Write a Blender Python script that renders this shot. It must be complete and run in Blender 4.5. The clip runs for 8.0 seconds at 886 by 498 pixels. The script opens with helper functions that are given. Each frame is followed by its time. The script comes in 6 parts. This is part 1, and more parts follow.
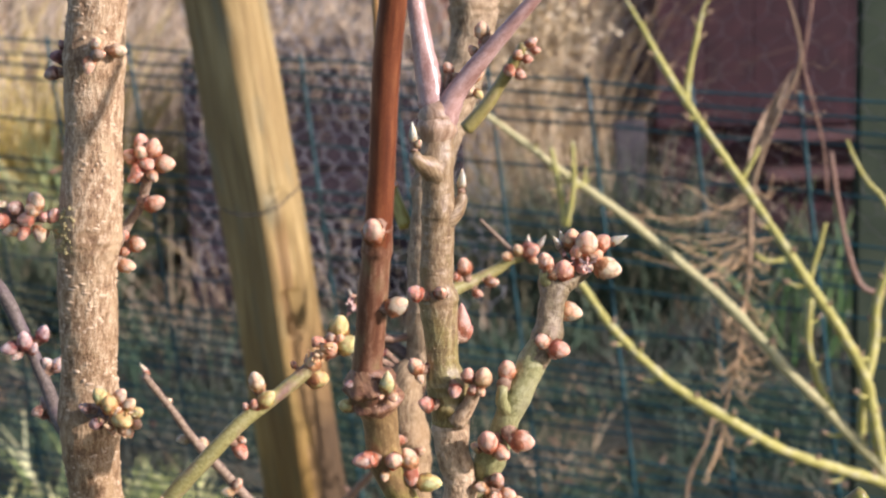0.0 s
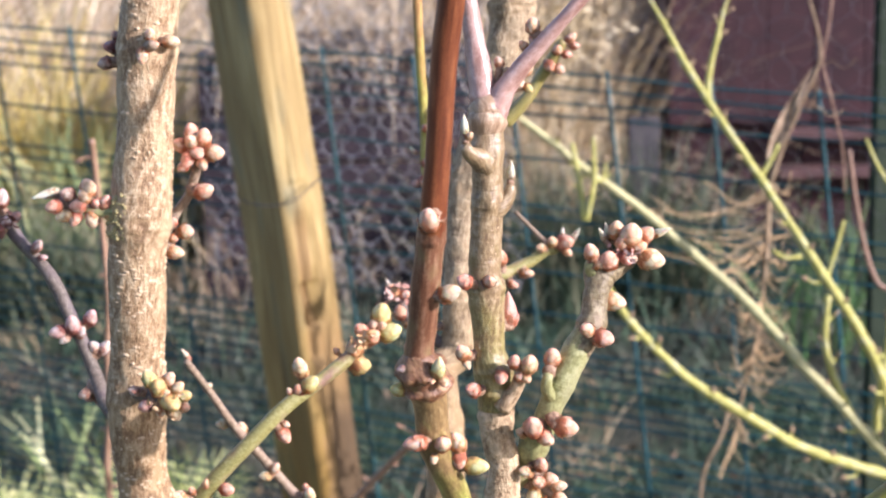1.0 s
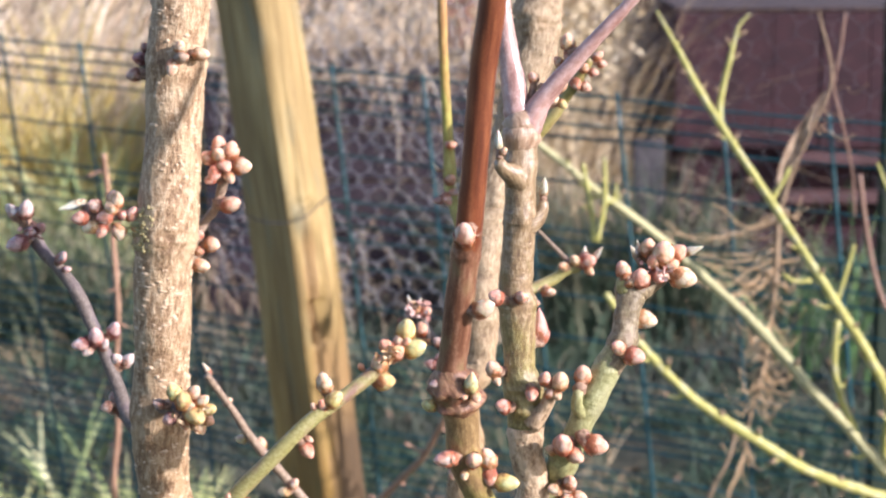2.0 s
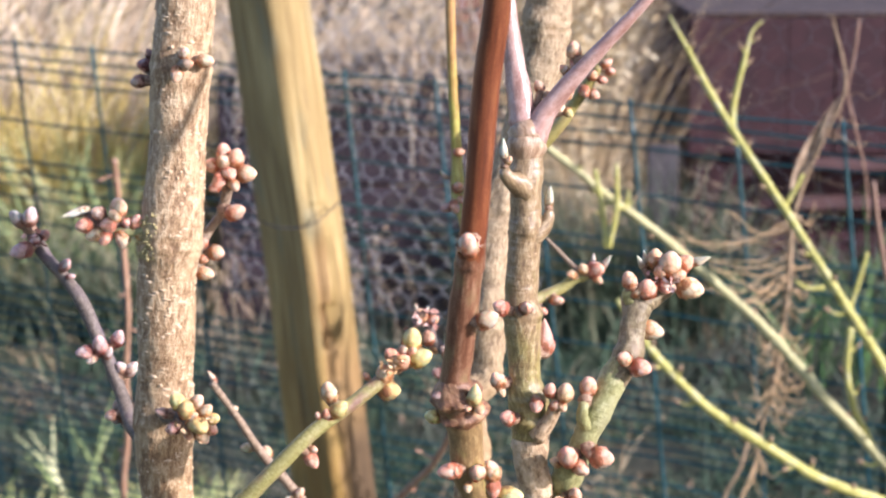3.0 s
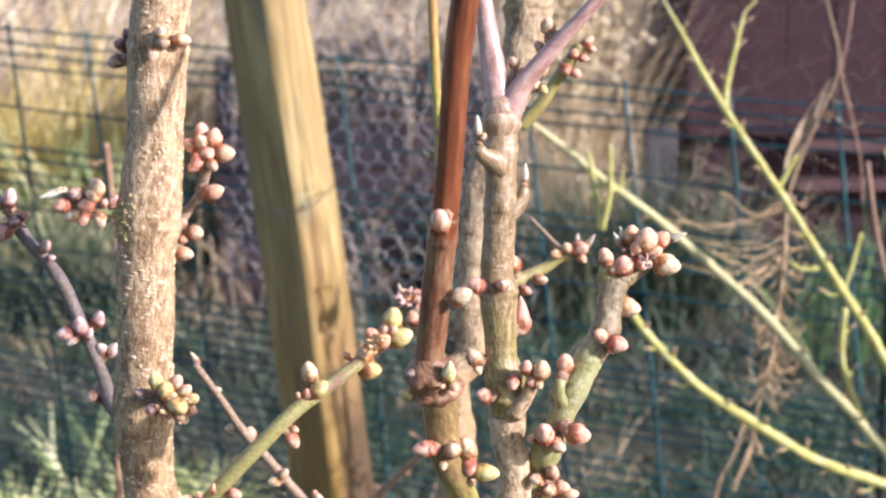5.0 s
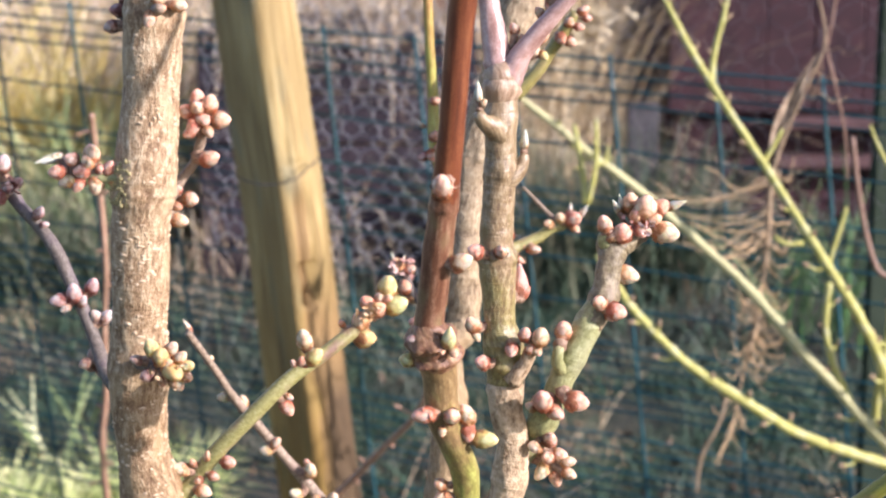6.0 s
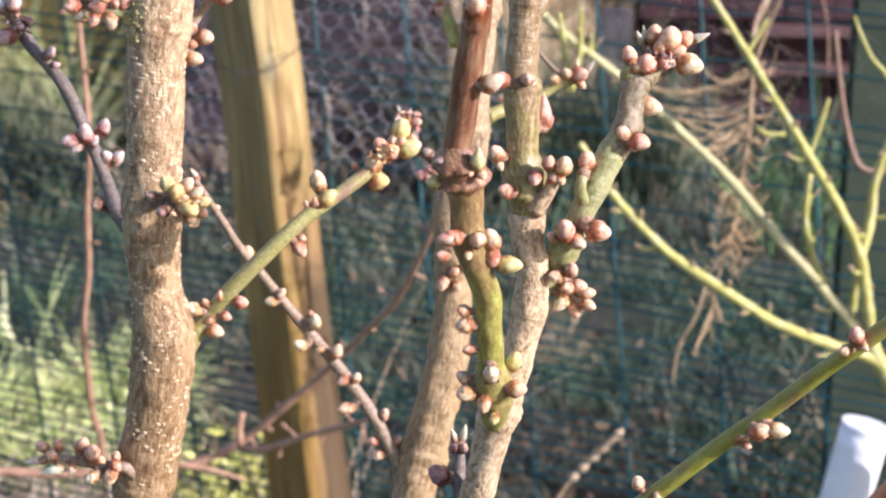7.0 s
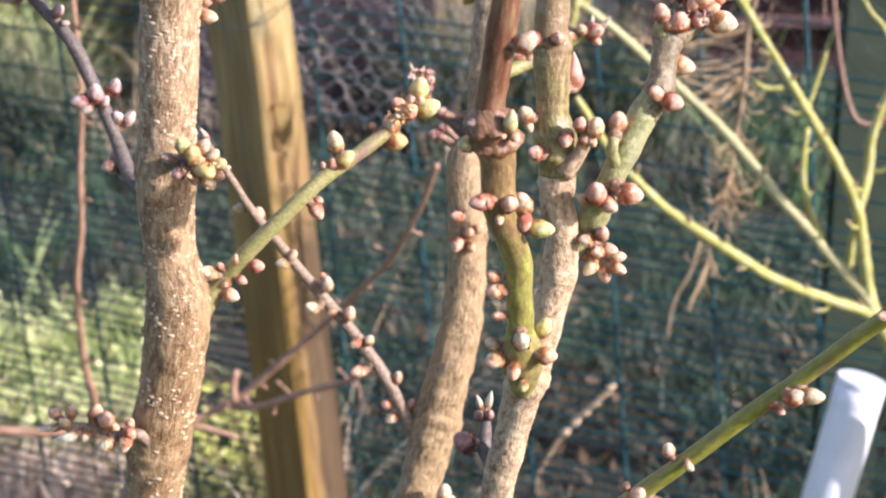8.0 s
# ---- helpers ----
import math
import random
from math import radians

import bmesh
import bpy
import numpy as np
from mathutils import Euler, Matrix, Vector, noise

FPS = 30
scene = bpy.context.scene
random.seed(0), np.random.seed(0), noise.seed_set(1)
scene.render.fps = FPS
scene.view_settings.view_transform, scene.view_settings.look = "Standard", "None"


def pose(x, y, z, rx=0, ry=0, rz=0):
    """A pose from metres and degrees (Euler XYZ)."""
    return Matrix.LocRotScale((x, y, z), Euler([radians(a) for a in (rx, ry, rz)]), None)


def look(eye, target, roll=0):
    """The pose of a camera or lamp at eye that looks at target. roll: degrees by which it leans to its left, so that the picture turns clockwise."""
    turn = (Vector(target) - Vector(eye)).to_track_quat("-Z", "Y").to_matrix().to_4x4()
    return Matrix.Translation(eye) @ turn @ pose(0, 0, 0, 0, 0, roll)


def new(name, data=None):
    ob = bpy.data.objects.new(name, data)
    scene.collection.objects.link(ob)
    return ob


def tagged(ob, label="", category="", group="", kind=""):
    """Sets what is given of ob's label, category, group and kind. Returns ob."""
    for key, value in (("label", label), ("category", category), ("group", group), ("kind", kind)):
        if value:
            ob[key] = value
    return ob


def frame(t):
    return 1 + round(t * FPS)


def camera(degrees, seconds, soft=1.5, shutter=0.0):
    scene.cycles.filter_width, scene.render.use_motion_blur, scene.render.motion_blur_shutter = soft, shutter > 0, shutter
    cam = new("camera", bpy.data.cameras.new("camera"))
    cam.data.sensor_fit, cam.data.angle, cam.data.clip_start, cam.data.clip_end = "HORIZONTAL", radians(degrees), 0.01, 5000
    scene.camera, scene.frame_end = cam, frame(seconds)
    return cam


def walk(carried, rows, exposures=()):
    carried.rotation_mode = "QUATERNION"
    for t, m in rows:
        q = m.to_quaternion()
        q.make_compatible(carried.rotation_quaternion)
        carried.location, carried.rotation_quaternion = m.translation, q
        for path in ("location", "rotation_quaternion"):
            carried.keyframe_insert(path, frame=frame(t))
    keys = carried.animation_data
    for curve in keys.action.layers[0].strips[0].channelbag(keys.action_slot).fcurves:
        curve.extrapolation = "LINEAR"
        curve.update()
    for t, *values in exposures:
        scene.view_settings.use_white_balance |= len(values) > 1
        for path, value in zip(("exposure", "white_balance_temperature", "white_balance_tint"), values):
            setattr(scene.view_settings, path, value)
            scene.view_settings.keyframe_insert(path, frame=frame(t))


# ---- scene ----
cam = camera(26, 8.0, soft=2.1)
cam.data.dof.use_dof = True
cam.data.dof.focus_distance = 0.62
cam.data.dof.aperture_fstop = 28
walk(cam, [
    (0.0, look((0.01279, 0.01490, 1.24802), (0.01532, 0.60215, 1.12503), -1.633)),
    (0.2, look((0.01244, 0.01354, 1.24734), (0.01170, 0.60075, 1.12411), -1.686)),
    (0.5, look((0.00855, 0.01417, 1.24679), (0.00654, 0.60015, 1.11786), -1.476)),
    (0.7, look((0.00658, 0.01007, 1.24603), (0.00621, 0.59594, 1.11658), -1.278)),
    (1.0, look((0.00000, 0.00000, 1.25000), (0.00000, 0.58689, 1.12525), -1.000)),
    (1.5, look((-0.01010, 0.00100, 1.24912), (-0.00775, 0.58879, 1.12871), -0.523)),
    (2.8, look((-0.00764, 0.00523, 1.24691), (-0.01070, 0.59386, 1.13067), 0.021)),
    (3.0, look((-0.00686, 0.00764, 1.24848), (-0.01131, 0.59610, 1.13144), -0.178)),
    (3.5, look((-0.00690, 0.00834, 1.24949), (-0.01095, 0.59732, 1.13511), -0.088)),
    (4.0, look((-0.00535, 0.00882, 1.24616), (-0.00554, 0.59734, 1.12933), -0.266)),
    (4.5, look((-0.00007, 0.00764, 1.24351), (-0.00150, 0.59552, 1.12356), -0.324)),
    (4.7, look((0.00167, 0.00911, 1.24573), (-0.00374, 0.59680, 1.12494), -0.506)),
    (5.8, look((-0.00318, 0.00834, 1.24380), (-0.00313, 0.59479, 1.11698), -0.301)),
    (6.0, look((-0.00488, 0.00958, 1.24277), (-0.00343, 0.59554, 1.11373), -0.113)),
    (6.2, look((-0.00744, 0.00691, 1.24307), (-0.00499, 0.59288, 1.11407), 0.035)),
    (6.5, look((-0.01319, 0.00267, 1.23683), (-0.00554, 0.58714, 1.10142), 0.581)),
    (6.7, look((-0.01749, 0.00274, 1.23014), (-0.00900, 0.58575, 1.08863), 0.710)),
    (7.0, look((-0.02333, 0.00219, 1.21773), (-0.01057, 0.58149, 1.06202), 0.812)),
    (7.2, look((-0.02777, 0.00366, 1.21164), (-0.01369, 0.58127, 1.04985), 1.103)),
    (7.5, look((-0.03220, 0.01036, 1.20512), (-0.01475, 0.58386, 1.02963), 0.834)),
    (7.7, look((-0.03582, 0.01346, 1.20897), (-0.01507, 0.58719, 1.03462), 0.845)),
    (8.0, look((-0.03737, 0.01739, 1.21714), (-0.01866, 0.59252, 1.04719), 0.764)),
], [(0.0, 0.24, 6200, 26), (0.5, 0.57, 5880, 23), (1.0, 0.68, 5870, 23), (3.5, 0.70, 5880, 23), (4.7, 0.70, 5880, 23), (6.0, 0.69, 5880, 23), (8.0, 0.73, 5950, 23)])

# ---- light ----
SUN_AZ, SUN_EL = 117.0, 24.0  # degrees clockwise from +y, and above the horizon
world = bpy.data.worlds.new("sky")
scene.world = world
world.use_nodes = True
wn = world.node_tree
sky = wn.nodes.new("ShaderNodeTexSky")
sky.sky_type = "NISHITA"
sky.sun_disc = False
sky.sun_elevation = radians(SUN_EL)
sky.sun_rotation = radians(SUN_AZ)
wn.links.new(sky.outputs[0], wn.nodes["Background"].inputs[0])
wn.nodes["Background"].inputs[1].default_value = 0.138
sun = new("sun", bpy.data.lights.new("sun", "SUN"))
sun.data.energy, sun.data.angle, sun.data.color = 5.3, radians(0.6), (1.0, 0.925, 0.835)
sx, sy = math.sin(radians(SUN_AZ)), math.cos(radians(SUN_AZ))
sun.matrix_world = look((5 * sx, 5 * sy, 5 * math.tan(radians(SUN_EL))), (0, 0, 0))


# ---- materials ----
def mat(name):
    m = bpy.data.materials.new(name)
    m.use_nodes = True
    return m, m.node_tree, m.node_tree.nodes["Principled BSDF"]


def ramp(nt, fac, stops):
    r = nt.nodes.new("ShaderNodeValToRGB")
    while len(r.color_ramp.elements) < len(stops):
        r.color_ramp.elements.new(0.5)
    for e, (p, c) in zip(r.color_ramp.elements, stops):
        e.position, e.color = p, (*c, 1)
    nt.links.new(fac, r.inputs[0])
    return r.outputs[0]


def noise_of(nt, vec, scale, detail=4.0, rough=0.55, stretch=None):
    if stretch:
        mp = nt.nodes.new("ShaderNodeMapping")
        mp.inputs["Scale"].default_value = stretch
        nt.links.new(vec, mp.inputs[0])
        vec = mp.outputs[0]
    n = nt.nodes.new("ShaderNodeTexNoise")
    n.inputs["Scale"].default_value, n.inputs["Detail"].default_value = scale, detail
    n.inputs["Roughness"].default_value = rough
    nt.links.new(vec, n.inputs["Vector"])
    return n.outputs["Fac"]


def math_of(nt, op, a, b):
    n = nt.nodes.new("ShaderNodeMath")
    n.operation = op
    for i, v in enumerate((a, b)):
        if isinstance(v, (int, float)):
            n.inputs[i].default_value = v
        else:
            nt.links.new(v, n.inputs[i])
    return n.outputs[0]


def mix_of(nt, fac, a, b, how="MIX"):
    n = nt.nodes.new("ShaderNodeMix")
    n.data_type, n.blend_type = "RGBA", how
    for sock, v in ((n.inputs[0], fac), (n.inputs[6], a), (n.inputs[7], b)):
        if isinstance(v, (int, float)):
            sock.default_value = v
        elif isinstance(v, tuple):
            sock.default_value = (*v, 1)
        else:
            nt.links.new(v, sock)
    return n.outputs[2]


def bump_of(nt, bsdf, height, strength, dist):
    b = nt.nodes.new("ShaderNodeBump")
    b.inputs["Strength"].default_value, b.inputs["Distance"].default_value = strength, dist
    nt.links.new(height, b.inputs["Height"])
    nt.links.new(b.outputs[0], bsdf.inputs["Normal"])


def bark(name, dark, mid, light, rough=0.6, streak=1.0, relief=0.5, patch=None, gloss=0.4, rings=0.4, flakes=650, older=None):
    """Bark on tubes whose UV map is in metres round and along the stem; older: a browner tone from run a to run b along it."""
    m, nt, b = mat(name)
    uv = nt.nodes.new("ShaderNodeTexCoord").outputs["UV"]
    grain = noise_of(nt, uv, 2200, 4, 0.6, (1.0, 0.4, 1.0))
    flake = noise_of(nt, uv, flakes, 5, 0.62, (1.0, 0.42 / streak, 1.0))
    wide = noise_of(nt, uv, 130, 3, 0.5, (1.0, 0.5, 1.0))
    ring = noise_of(nt, uv, 700, 4, 0.6, (0.12, 1.0, 1.0))
    f = math_of(nt, "ADD", math_of(nt, "MULTIPLY", grain, 0.25), math_of(nt, "MULTIPLY", flake, 0.5))
    f = math_of(nt, "ADD", f, math_of(nt, "MULTIPLY", wide, 0.25))
    col = ramp(nt, f, [(0.39, dark), (0.495, mid), (0.60, light)])
    if patch:
        col = mix_of(nt, ramp(nt, wide, [(0.5, (0, 0, 0)), (0.68, (0.9, 0.9, 0.9))]), col, patch)
    if older:
        sep = nt.nodes.new("ShaderNodeSeparateXYZ")
        nt.links.new(uv, sep.inputs[0])
        run = math_of(nt, "ADD", sep.outputs["Y"], math_of(nt, "MULTIPLY", math_of(nt, "SUBTRACT", wide, 0.5), 0.12))
        age = ramp(nt, math_of(nt, "DIVIDE", math_of(nt, "SUBTRACT", run, older[1]), older[2] - older[1]), [(0.0, (0, 0, 0)), (1.0, (1, 1, 1))])
        col = mix_of(nt, age, col, mix_of(nt, 1.0, col, older[0], "MULTIPLY"))
    nt.links.new(col, b.inputs["Base Color"])
    b.inputs["Roughness"].default_value = rough
    b.inputs["Specular IOR Level"].default_value = gloss
    h = math_of(nt, "ADD", math_of(nt, "MULTIPLY", grain, 0.3), flake)
    bump_of(nt, b, math_of(nt, "ADD", h, math_of(nt, "MULTIPLY", ring, rings)), relief, 0.0012)
    return m


def plain(name, a, b_, scale=60, rough=0.6, relief=0.2, metal=0.0, vary=0.0, dist=0.002, spec=0.4):
    """Two tones mixed by noise in metres, with fine relief; vary: change from object to object."""
    m, nt, b = mat(name)
    co = nt.nodes.new("ShaderNodeTexCoord").outputs["Object"]
    n1 = noise_of(nt, co, scale, 5, 0.6)
    col = ramp(nt, n1, [(0.32, a), (0.68, b_)])
    if vary:
        info = nt.nodes.new("ShaderNodeObjectInfo")
        hsv = nt.nodes.new("ShaderNodeHueSaturation")
        nt.links.new(math_of(nt, "ADD", 1 - vary / 2, math_of(nt, "MULTIPLY", info.outputs["Random"], vary)), hsv.inputs["Value"])
        nt.links.new(col, hsv.inputs["Color"])
        col = hsv.outputs[0]
    nt.links.new(col, b.inputs["Base Color"])
    b.inputs["Roughness"].default_value, b.inputs["Metallic"].default_value = rough, metal
    b.inputs["Specular IOR Level"].default_value = spec
    bump_of(nt, b, noise_of(nt, co, scale * 4, 4), relief, dist)
    return m


def bud_skin(name, base, low, high, tip, rim, rough=0.40):
    """Bud scales: dark at the foot, lighter towards the tip, with a brown rim and one tone a scale."""
    m, nt, b = mat(name)
    tc = nt.nodes.new("ShaderNodeTexCoord")
    sep = nt.nodes.new("ShaderNodeSeparateXYZ")
    nt.links.new(tc.outputs["UV"], sep.inputs[0])
    info = nt.nodes.new("ShaderNodeObjectInfo")
    isle = nt.nodes.new("ShaderNodeNewGeometry").outputs["Random Per Island"]
    n = noise_of(nt, tc.outputs["Object"], 3.5, 3)
    fine = noise_of(nt, tc.outputs["Object"], 18.0, 4)
    f = math_of(nt, "ADD", sep.outputs["Y"], math_of(nt, "MULTIPLY", math_of(nt, "SUBTRACT", n, 0.5), 1.3))
    f = math_of(nt, "ADD", f, math_of(nt, "MULTIPLY", math_of(nt, "SUBTRACT", info.outputs["Random"], 0.5), 0.35))
    f = math_of(nt, "ADD", f, math_of(nt, "MULTIPLY", math_of(nt, "SUBTRACT", isle, 0.5), 0.5))
    col = ramp(nt, f, [(0.04, base), (0.24, low), (0.52, high), (0.95, tip)])
    edge = math_of(nt, "ADD", sep.outputs["X"], math_of(nt, "MULTIPLY", math_of(nt, "SUBTRACT", fine, 0.5), 0.35))
    col = mix_of(nt, ramp(nt, edge, [(0.70, (0, 0, 0)), (0.98, (0.5, 0.5, 0.5))]), col, rim)
    hsv = nt.nodes.new("ShaderNodeHueSaturation")
    nt.links.new(math_of(nt, "ADD", 0.485, math_of(nt, "MULTIPLY", info.outputs["Random"], 0.03)), hsv.inputs["Hue"])
    nt.links.new(math_of(nt, "ADD", 0.75, math_of(nt, "MULTIPLY", fine, 0.5)), hsv.inputs["Value"])
    nt.links.new(col, hsv.inputs["Color"])
    nt.links.new(hsv.outputs[0], b.inputs["Base Color"])
    b.inputs["Roughness"].default_value = rough
    b.inputs["Specular IOR Level"].default_value = 0.4
    b.inputs["Subsurface Weight"].default_value = 0.45
    b.inputs["Subsurface Radius"].default_value = (1.0, 0.45, 0.25)
    b.inputs["Subsurface Scale"].default_value = 0.0014
    bump_of(nt, b, fine, 0.3, 0.06)
    return m


def blades(name, stops, rough=0.6, dry=None):
    """Grass and straw: one tone a blade; dry: the tone of withered patches."""
    m, nt, b = mat(name)
    g = nt.nodes.new("ShaderNodeNewGeometry")
    col = ramp(nt, g.outputs["Random Per Island"], stops)
    co = nt.nodes.new("ShaderNodeTexCoord").outputs["Object"]
    col = mix_of(nt, 0.35, col, ramp(nt, noise_of(nt, co, 9, 3), [(0.3, (0.3, 0.3, 0.3)), (0.7, (1, 1, 1))]), "MULTIPLY")
    if dry:
        col = mix_of(nt, ramp(nt, noise_of(nt, co, 2.6, 4, 0.6), [(0.46, (0, 0, 0)), (0.58, (0.65, 0.65, 0.65))]), col, dry)
    nt.links.new(col, b.inputs["Base Color"])
    b.inputs["Roughness"].default_value = rough
    b.inputs["Specular IOR Level"].default_value = 0.25
    return m


M_TRUNK = bark("trunk_bark", (0.165, 0.092, 0.043), (0.375, 0.25, 0.132), (0.68, 0.54, 0.35), 0.6, 1.1, 1.0, (0.48, 0.345, 0.19), 0.4, 0.35, 500, ((0.75, 0.69, 0.59), 0.13, 0.26))
M_BACK = bark("back_bark", (0.15, 0.097, 0.054), (0.345, 0.255, 0.148), (0.57, 0.455, 0.295), 0.6, 1.2, 0.8, (0.32, 0.225, 0.125), 0.35, 0.4, 650, ((0.95, 0.885, 0.77), 0.15, 0.25))
M_OLD = bark("old_bark", (0.20, 0.122, 0.062), (0.50, 0.36, 0.21), (0.69, 0.55, 0.365), 0.66, 0.7, 1.0, (0.60, 0.46, 0.29), 0.4, 0.4, 500)
M_SMOOTH = bark("young_bark", (0.145, 0.092, 0.052), (0.27, 0.190, 0.098), (0.48, 0.38, 0.24), 0.30, 1.3, 0.35, (0.19, 0.125, 0.060), 0.55, 0.9, 650, ((0.96, 1.09, 0.76), 0.050, 0.078))
M_RED = bark("red_bark", (0.10, 0.030, 0.014), (0.16, 0.049, 0.020), (0.25, 0.088, 0.034), 0.33, 5.0, 0.08, (0.19, 0.068, 0.026), 0.5, 0.2)
M_NEAR = bark("glossy_red_bark", (0.32, 0.090, 0.036), (0.49, 0.150, 0.062), (0.62, 0.26, 0.13), 0.30, 4.0, 0.08, (0.48, 0.16, 0.07), 0.5, 0.3)
M_PLUM = bark("plum_bark", (0.115, 0.048, 0.026), (0.185, 0.084, 0.044), (0.32, 0.18, 0.11), 0.28, 2.5, 0.15, (0.22, 0.165, 0.075), 0.5, 0.4)
M_TURN = bark("brown_to_olive_bark", (0.15, 0.094, 0.042), (0.245, 0.158, 0.066), (0.38, 0.27, 0.125), 0.36, 1.4, 0.16, None, 0.5, 0.5, 650, ((1.05, 1.5, 0.85), 0.018, 0.05))
M_OLIVE = bark("olive_bark", (0.19, 0.155, 0.05), (0.28, 0.24, 0.072), (0.37, 0.315, 0.13), 0.40, 1.2, 0.14, (0.27, 0.19, 0.085), 0.5)
M_SHOOT = bark("shoot_bark", (0.27, 0.135, 0.042), (0.39, 0.21, 0.065), (0.48, 0.30, 0.11), 0.36, 2.0, 0.14, None, 0.5, 0.4, 650, ((0.92, 1.42, 0.95), 0.05, 0.10))
M_LILAC = bark("rose_bark", (0.27, 0.145, 0.11), (0.43, 0.27, 0.225), (0.56, 0.41, 0.355), 0.30, 1.0, 0.14, (0.38, 0.21, 0.17), 0.55, 0.5, 350)
M_GREEN = bark("green_bark", (0.19, 0.175, 0.072), (0.30, 0.30, 0.125), (0.43, 0.42, 0.22), 0.40, 0.7, 0.4, (0.31, 0.30, 0.16), 0.45, 0.8)
M_LEAFY = bark("leafy_bark", (0.21, 0.18, 0.06), (0.30, 0.28, 0.095), (0.42, 0.385, 0.18), 0.45, 0.4, 0.3, (0.27, 0.19, 0.11), 0.45, 0.4, 650, ((0.78, 0.60, 0.80), 0.088, 0.110))
M_DARK = bark("dark_bark", (0.085, 0.066, 0.052), (0.155, 0.123, 0.098), (0.25, 0.205, 0.165), 0.5, 0.5, 0.35, (0.12, 0.09, 0.10))
M_TWIG = bark("twig_bark", (0.15, 0.10, 0.065), (0.265, 0.19, 0.125), (0.42, 0.335, 0.24), 0.5, 0.5, 0.35, (0.24, 0.15, 0.105))
M_COLLAR = bark("collar_bark", (0.22, 0.135, 0.075), (0.36, 0.245, 0.155), (0.52, 0.39, 0.27), 0.4, 0.8, 0.35, (0.33, 0.24, 0.14), 0.5, 0.8)
M_NODE = bark("node_bark", (0.090, 0.038, 0.020), (0.22, 0.105, 0.050), (0.50, 0.32, 0.165), 0.34, 0.7, 0.6, (0.16, 0.068, 0.038), 0.45, 0.8, 450)
M_KNOB = bark("knob_bark", (0.115, 0.082, 0.046), (0.21, 0.165, 0.090), (0.34, 0.285, 0.17), 0.42, 0.7, 0.45, (0.22, 0.15, 0.09), 0.45, 0.9)
M_LOW = bark("low_bark", (0.15, 0.145, 0.024), (0.235, 0.245, 0.034), (0.32, 0.315, 0.075), 0.38, 2.5, 0.15, (0.20, 0.13, 0.06), 0.5)
M_SCAR = bark("lichened_scar", (0.18, 0.14, 0.06), (0.40, 0.33, 0.15), (0.60, 0.52, 0.30), 0.8, 0.6, 1.0, (0.30, 0.28, 0.09))
M_FOOT = bark("bud_foot", (0.15, 0.085, 0.05), (0.33, 0.205, 0.13), (0.50, 0.36, 0.245), 0.6, 0.5, 0.7, None, 0.4, 1.2)
M_LENT = plain("lenticel", (0.43, 0.31, 0.185), (0.66, 0.51, 0.335), 900, 0.7, 0.2, dist=0.0003)
M_SHRUB = bark("lichen_bark", (0.20, 0.18, 0.045), (0.42, 0.40, 0.095), (0.60, 0.56, 0.23), 0.6, 0.3, 0.4, (0.46, 0.44, 0.28))
M_PALE = bark("pale_bark", (0.24, 0.22, 0.075), (0.46, 0.43, 0.205), (0.63, 0.59, 0.38), 0.6, 0.3, 0.4, (0.40, 0.37, 0.16))
M_CANE = bark("cane_bark", (0.12, 0.065, 0.04), (0.24, 0.14, 0.095), (0.36, 0.24, 0.17), 0.5, 0.5, 0.3)
M_BUSH = bark("bush_bark", (0.20, 0.10, 0.06), (0.37, 0.21, 0.13), (0.52, 0.35, 0.235), 0.5, 0.5, 0.3)
M_CRUMPLE = plain("dead_leaf", (0.20, 0.14, 0.09), (0.44, 0.33, 0.22), 120, 0.8, 0.6)
M_STRAND = plain("dead_strand", (0.46, 0.29, 0.135), (0.68, 0.49, 0.28), 160, 0.7, 0.3)
M_SCALE = blades("tan_bud_scale", [(0.0, (0.52, 0.28, 0.12)), (0.5, (0.76, 0.48, 0.23)), (1.0, (0.86, 0.66, 0.42))], 0.5)
M_MAUVE = blades("mauve_bud_scale", [(0.0, (0.36, 0.18, 0.14)), (0.5, (0.58, 0.36, 0.30)), (1.0, (0.82, 0.64, 0.55))], 0.5)
M_VINE = bark("dry_vine", (0.15, 0.10, 0.055), (0.29, 0.20, 0.115), (0.44, 0.325, 0.205), 0.7, 0.5, 0.5)

